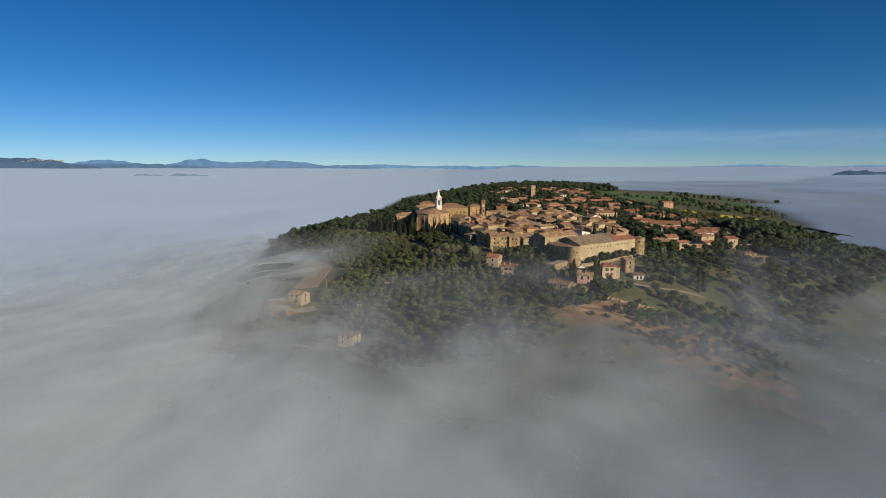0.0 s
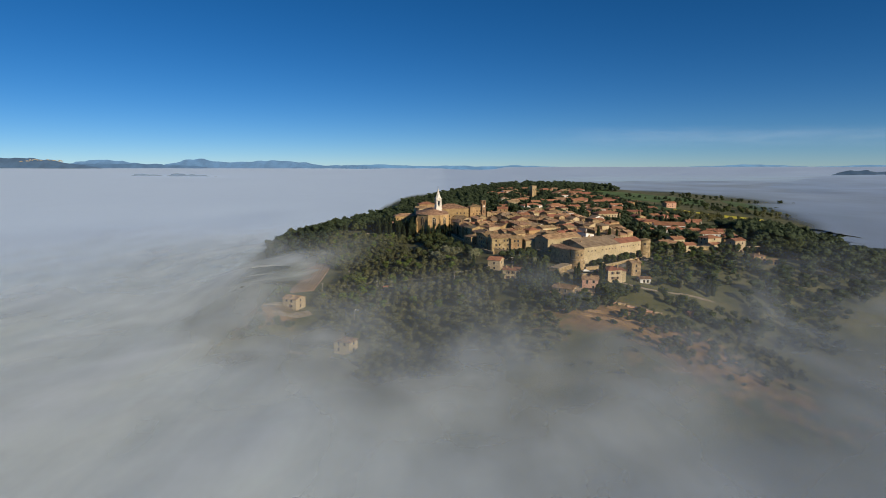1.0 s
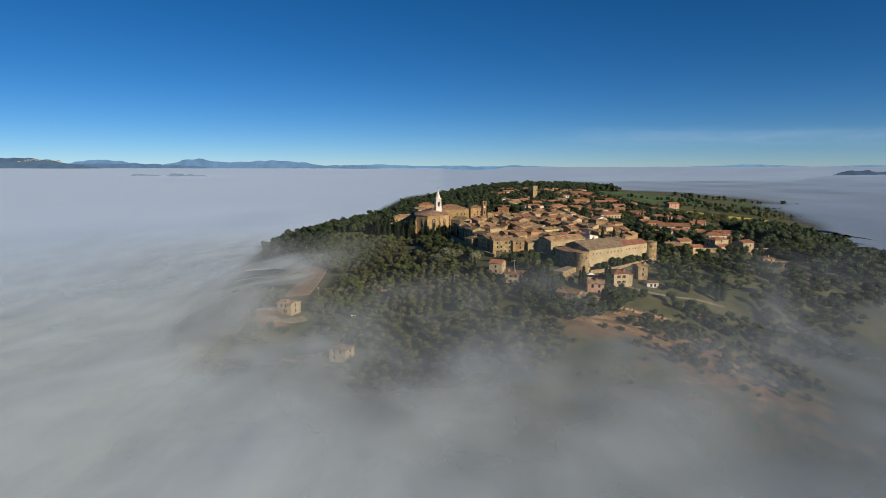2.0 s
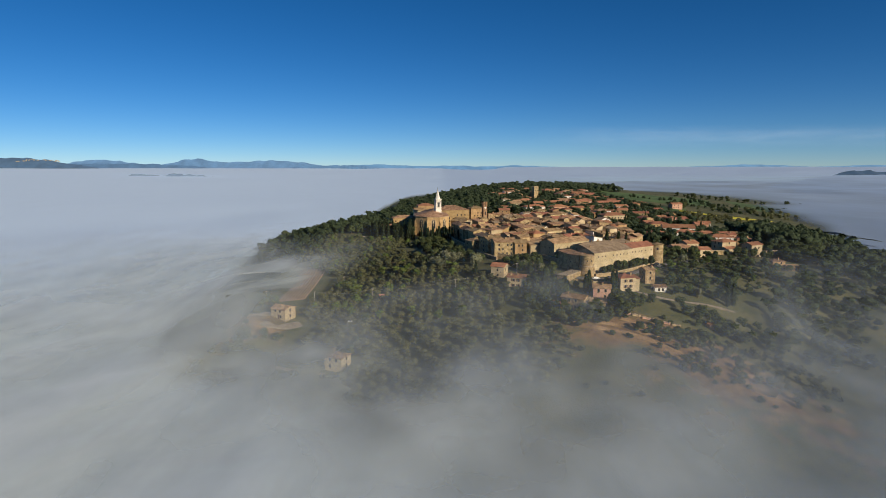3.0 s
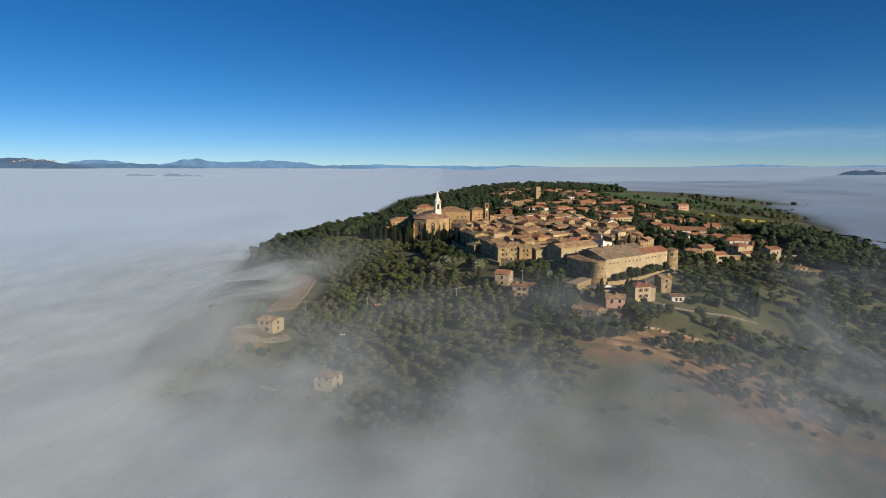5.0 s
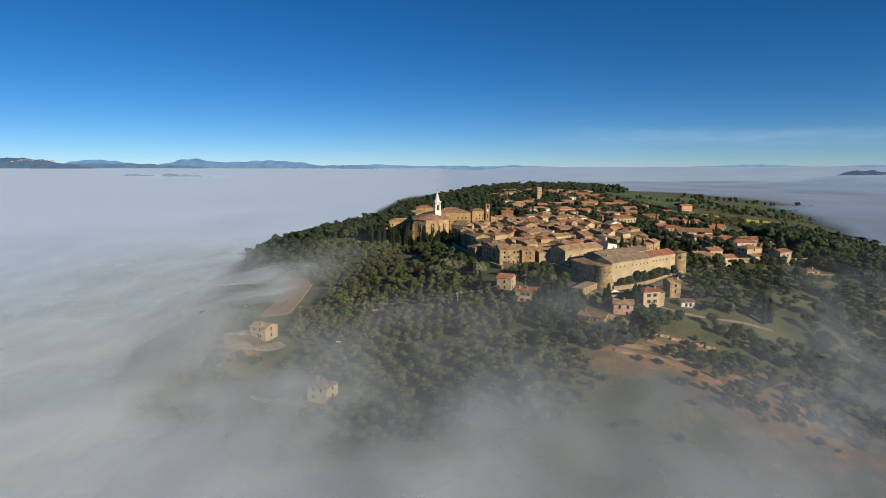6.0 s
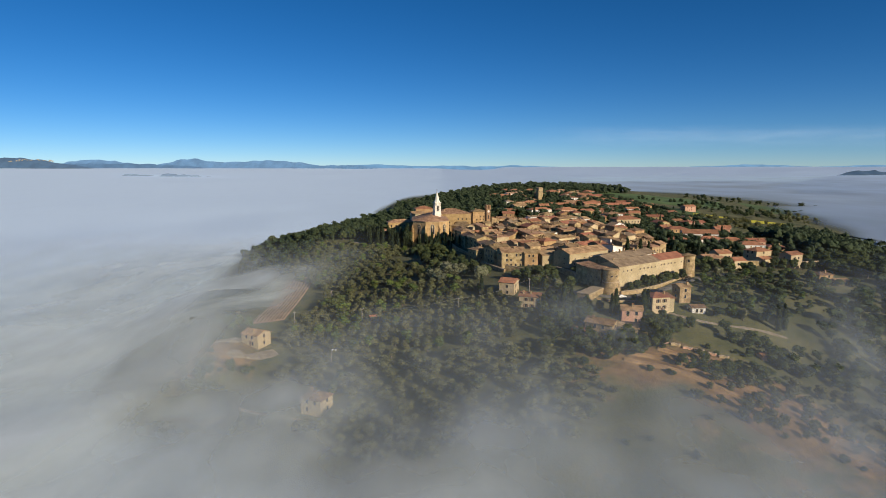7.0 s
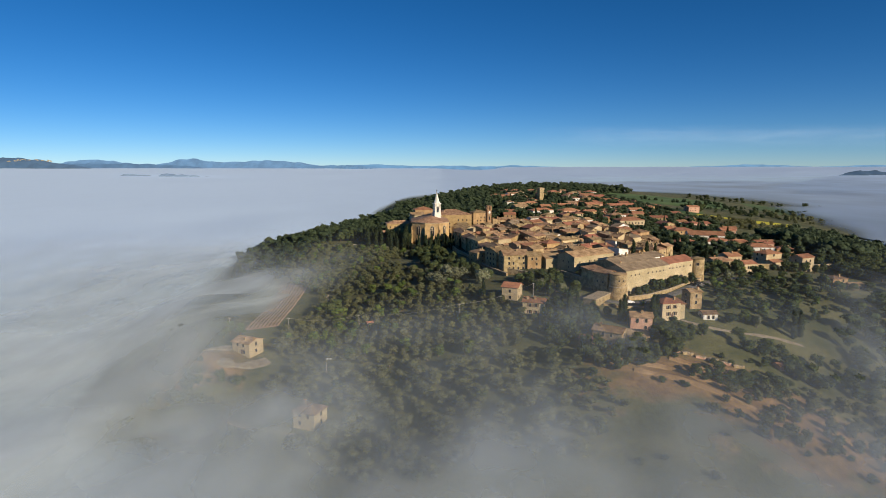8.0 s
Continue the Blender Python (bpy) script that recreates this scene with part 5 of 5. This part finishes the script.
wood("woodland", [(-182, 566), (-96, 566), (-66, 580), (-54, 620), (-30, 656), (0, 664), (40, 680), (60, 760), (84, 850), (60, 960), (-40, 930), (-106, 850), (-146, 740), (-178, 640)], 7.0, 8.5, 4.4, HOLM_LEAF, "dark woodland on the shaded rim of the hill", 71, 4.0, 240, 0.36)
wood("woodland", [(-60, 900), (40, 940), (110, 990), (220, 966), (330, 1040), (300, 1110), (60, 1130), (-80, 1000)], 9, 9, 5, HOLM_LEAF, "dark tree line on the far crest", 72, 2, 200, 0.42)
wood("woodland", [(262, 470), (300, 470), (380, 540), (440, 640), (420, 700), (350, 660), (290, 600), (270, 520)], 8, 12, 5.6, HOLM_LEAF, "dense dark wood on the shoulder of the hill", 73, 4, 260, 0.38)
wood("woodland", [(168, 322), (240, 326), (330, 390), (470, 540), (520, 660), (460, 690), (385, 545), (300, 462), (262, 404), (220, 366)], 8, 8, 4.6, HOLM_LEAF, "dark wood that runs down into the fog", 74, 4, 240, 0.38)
wood("garden_trees", NEW, 7.4, 7.6, 3.7, HOLM_LEAF, "dark garden trees between the villas", 79, 0.6, 220, 0.36)
wood("olive_orchard", [(290, 690), (420, 690), (420, 742), (310, 770)], 11, 5, 3, OLIVE_LEAF, "orchard rows beside the yellow field", 75)
wood("olive_grove", LOWER, 5.2, 4.0, 2.4, OLIVE_LEAF, "grey-green olive trees on the lower slope", 81, 1.0, 300, 0.26)
wood("olive_grove", [(-74, 322), (-58, 308), (-40, 316), (-50, 356), (-68, 362), (-77, 345)], 4.5, 3.7, 2.1, OLIVE_LEAF, "grey-green olive trees beside the farmhouse", 89, 0.5, 300, 0.26)
wood("olive_grove", GROVE_TOP, 6.2, 3.8, 2.3, OLIVE_LEAF, "grey-green olive trees on the upper slope", 90, 0.5, 300, 0.24)
wood("woodland", RIGHT, 8.6, 4.6, 2.6, DARK_LEAF, "dark green trees below the street on grass", 82, 1.0, 280, 0.28)
wood("olive_grove", LEFT, 6.6, 3.8, 2.2, OLIVE_LEAF, "grey-green olive trees below the cathedral", 83, 1.0, 260, 0.4)
wood("olive_grove", [(84, 262), (100, 248), (150, 240), (176, 262), (150, 286), (112, 284)], 6.6, 3.6, 2.1, OLIVE_LEAF, "small olive trees in rows on bare soil", 84, 1.0, 320, 0.26)
wood("thicket", [(90, 278), (110, 272), (128, 278), (126, 288), (92, 288)], 4.2, 3.6, 2.2, DARK_LEAF, "dark thicket below the ruined walls", 85, 0.0, 320, 0.28)
wood("thicket", [(44, 300), (52, 292), (78, 294), (98, 300), (90, 311), (72, 300), (60, 296), (52, 312), (50, 330), (44, 322), (40, 300), (58, 282), (84, 284), (90, 296), (60, 292)], 4.6, 5.2, 2.6, DARK_LEAF, "dark trees round the farmhouses", 86, 0.5, 360, 0.3)
wood("thicket", [(-150, 332), (-142, 292), (-112, 260), (-62, 246), (-64, 268), (-92, 288), (-118, 292), (-128, 318)], 7.0, 5.0, 2.8, DARK_LEAF, "dark bushes and trees half lost in fog", 88, 1.0, 260, 0.36)
wood("thicket", [(-128, 306), (-100, 290), (-76, 300), (-68, 312), (-76, 304), (-100, 296), (-118, 312)], 4.2, 3.4, 2.0, DARK_LEAF, "bushes round the farmhouse yard", 97, 0.5, 280, 0.24)
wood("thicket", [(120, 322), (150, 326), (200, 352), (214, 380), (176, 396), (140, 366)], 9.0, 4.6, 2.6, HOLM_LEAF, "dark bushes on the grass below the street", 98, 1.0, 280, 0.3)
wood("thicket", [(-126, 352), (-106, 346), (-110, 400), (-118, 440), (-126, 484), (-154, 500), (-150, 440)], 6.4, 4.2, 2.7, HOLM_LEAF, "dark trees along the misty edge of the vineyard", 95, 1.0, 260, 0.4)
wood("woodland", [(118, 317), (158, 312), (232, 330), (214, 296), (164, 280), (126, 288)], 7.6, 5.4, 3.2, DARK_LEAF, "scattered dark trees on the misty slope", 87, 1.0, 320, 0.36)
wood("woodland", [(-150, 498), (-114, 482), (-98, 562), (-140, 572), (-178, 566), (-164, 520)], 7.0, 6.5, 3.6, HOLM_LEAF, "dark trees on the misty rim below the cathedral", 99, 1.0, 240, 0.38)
wood("hedge", [(320, 830), (700, 800), (702, 806), (322, 838)], 9, 7, 4, DARK_LEAF, "dark hedge between far fields", 76)
wood("hedge", [(420, 1040), (900, 1000), (902, 1010), (422, 1050)], 12, 8, 4.5, DARK_LEAF, "dark hedge between far fields", 77)
wood("hedge", [(330, 870), (460, 850), (462, 858), (332, 878)], 8, 5, 3, HOLM_LEAF, "dark hedge between far fields", 91, 2, 120, 0.5)
wood("hedge", [(300, 930), (560, 900), (562, 908), (302, 938)], 8, 5, 3, HOLM_LEAF, "dark hedge between far fields", 92, 2, 120, 0.5)
wood("hedge", [(400, 790), (420, 1000), (428, 1000), (408, 790)], 9, 5, 3, HOLM_LEAF, "dark hedge between far fields", 93, 2, 120, 0.5)
wood("olive_orchard", [(440, 800), (560, 790), (580, 880), (450, 890)], 14, 5, 3, OLIVE_LEAF, "rows of orchard trees on far fields", 94, 2, 90, 0.5)


# ---- small things ----
def pole(x, y, h=7.5):
    ob = thing("utility_pole", pose(x, y, ground_z(x, y)), "grey wooden utility pole with a short crossbar", "pole", "poles of the power line")
    part("mast", Solid().ring(0, 0, [(0.16, -0.8), (0.11, h)], 8).make("mast", POLE_WOOD), ob)
    part("crossbar", Solid().box(-0.7, -0.06, h - 0.6, 0.7, 0.06, h - 0.48).make("crossbar", POLE_WOOD), ob)
    for q in (-0.6, 0.6):
        part("insulator", Solid().ring(q, 0, [(0.05, h - 0.48), (0.07, h - 0.3), (0.04, h - 0.25)], 6).make("insulator", WHITE_METAL), ob)
    return Vector((x, y, ground_z(x, y) + h - 0.25))


def cable(a, b, sag=2.0):
    n = 14
    s = Solid()
    pts = [a.lerp(b, i / n) - Vector((0, 0, sag * 4 * (i / n) * (1 - i / n))) for i in range(n + 1)]
    v = [p + Vector(o) for p in pts for o in ((0, 0, 0.035), (0.03, 0, -0.02), (-0.03, 0, -0.02))]
    f = [(3 * i + j, 3 * i + (j + 1) % 3, 3 * i + 3 + (j + 1) % 3, 3 * i + 3 + j) for i in range(n) for j in range(3)]
    s.add(v, f)
    tagged(new("cable", s.make("cable", POLE_WOOD)), "thin power cable between two wooden poles", "cable", "cables of the power line")


tops = [pole(-98, 340), pole(-72.7, 347), pole(-39, 345), pole(8, 339), pole(44, 352)]
for a, b in zip(tops, tops[1:]):
    cable(a, b)


def street_lamp(x, y, h=6.0):
    ob = thing("street_lamp", pose(x, y, ground_z(x, y)), "slim pole lamp with white lamp heads", "lamp")
    part("mast", Solid().ring(0, 0, [(0.12, -0.5), (0.07, h)], 8).make("mast", POLE_WOOD), ob)
    part("arm", Solid().box(-0.1, -0.05, h - 0.1, 2.2, 0.05, h).make("arm", WHITE_METAL), ob)
    for q in (0.5, 1.9):
        part("lamp_head", Solid().box(q - 0.4, -0.2, h - 0.28, q + 0.4, 0.2, h - 0.1).box(q - 0.3, -0.15, h - 0.1, q + 0.3, 0.15, h + 0.06).make("lamp_head", WHITE_METAL), ob)


street_lamp(-47.3, 309)
street_lamp(-94, 272, 5)


def car(x, y, rot, paint_m, label):
    ob = thing("car", pose(x, y, ground_z(x, y) + 0.35, 0, 0, rot), label, "car", "cars parked on the street")
    s = Solid()
    side = [(-2.1, 0.35), (-2.1, 0.85), (-1.7, 0.95), (-1.2, 1.42), (0.5, 1.45), (1.2, 0.98), (2.0, 0.85), (2.1, 0.35)]
    n = len(side)
    s.add([(px, -0.85 if pz < 1.2 else -0.68, pz) for px, pz in side] + [(px, 0.85 if pz < 1.2 else 0.68, pz) for px, pz in side],
          [tuple(range(n)), tuple(range(2 * n - 1, n - 1, -1))] + [(i, i + n, (i + 1) % n + n, (i + 1) % n) for i in range(n)])
    part("body", s.make("body", paint_m), ob)
    part("windscreen", Solid().add([(0.55, -0.66, 1.43), (0.55, 0.66, 1.43), (1.17, 0.76, 1.01), (1.17, -0.76, 1.01)], [(0, 3, 2, 1)]).add([(-1.22, -0.66, 1.43), (-1.22, 0.66, 1.43), (-1.68, 0.78, 0.98), (-1.68, -0.78, 0.98)], [(0, 1, 2, 3)]).make("windscreen", GLASS), ob)
    for px in (-1.3, 1.3):
        for py in (-0.78, 0.78):
            wheel = part("wheel", Solid().ring(0, 0, [(0.32, -0.1), (0.32, 0.1)], 14).make("wheel", RUBBER), ob, "", pose(px, py, 0.32, 90, 0, 0))
            part("rim", Solid().ring(0, 0, [(0.19, -0.11), (0.19, 0.11)], 10).make("rim", WHITE_METAL), wheel)


car(130.5, 369.5, 42, DARK_METAL, "black car parked beside the street")
car(133.2, 372.6, 42, DARK_METAL, "black car parked behind another on the street")
car(95.5, 342.8, 20, DARK_METAL, "dark car parked below the bastion")
car(87, 341.0, 5, WHITE_METAL, "white car parked below the bastion")

# a small field hut in the grove
house(-33.5, 346, 20, 3.4, 2.8, 2.2, "gable", PINK, RED_TILE, "tiny red-roofed field hut among olive trees", None, 1, 3, 0, name="hut", category="hut")
house(133, 299, 16, 5, 3.6, 1.8, "gable", PINK, RED_TILE, "low ruined hut with a red roof on the slope", None, 1, 3, 0, name="hut", category="hut")

# the patterns that the trees were copied from
for m in MODELS:
    for o in (*m.children_recursive, m):
        bpy.data.objects.remove(o)
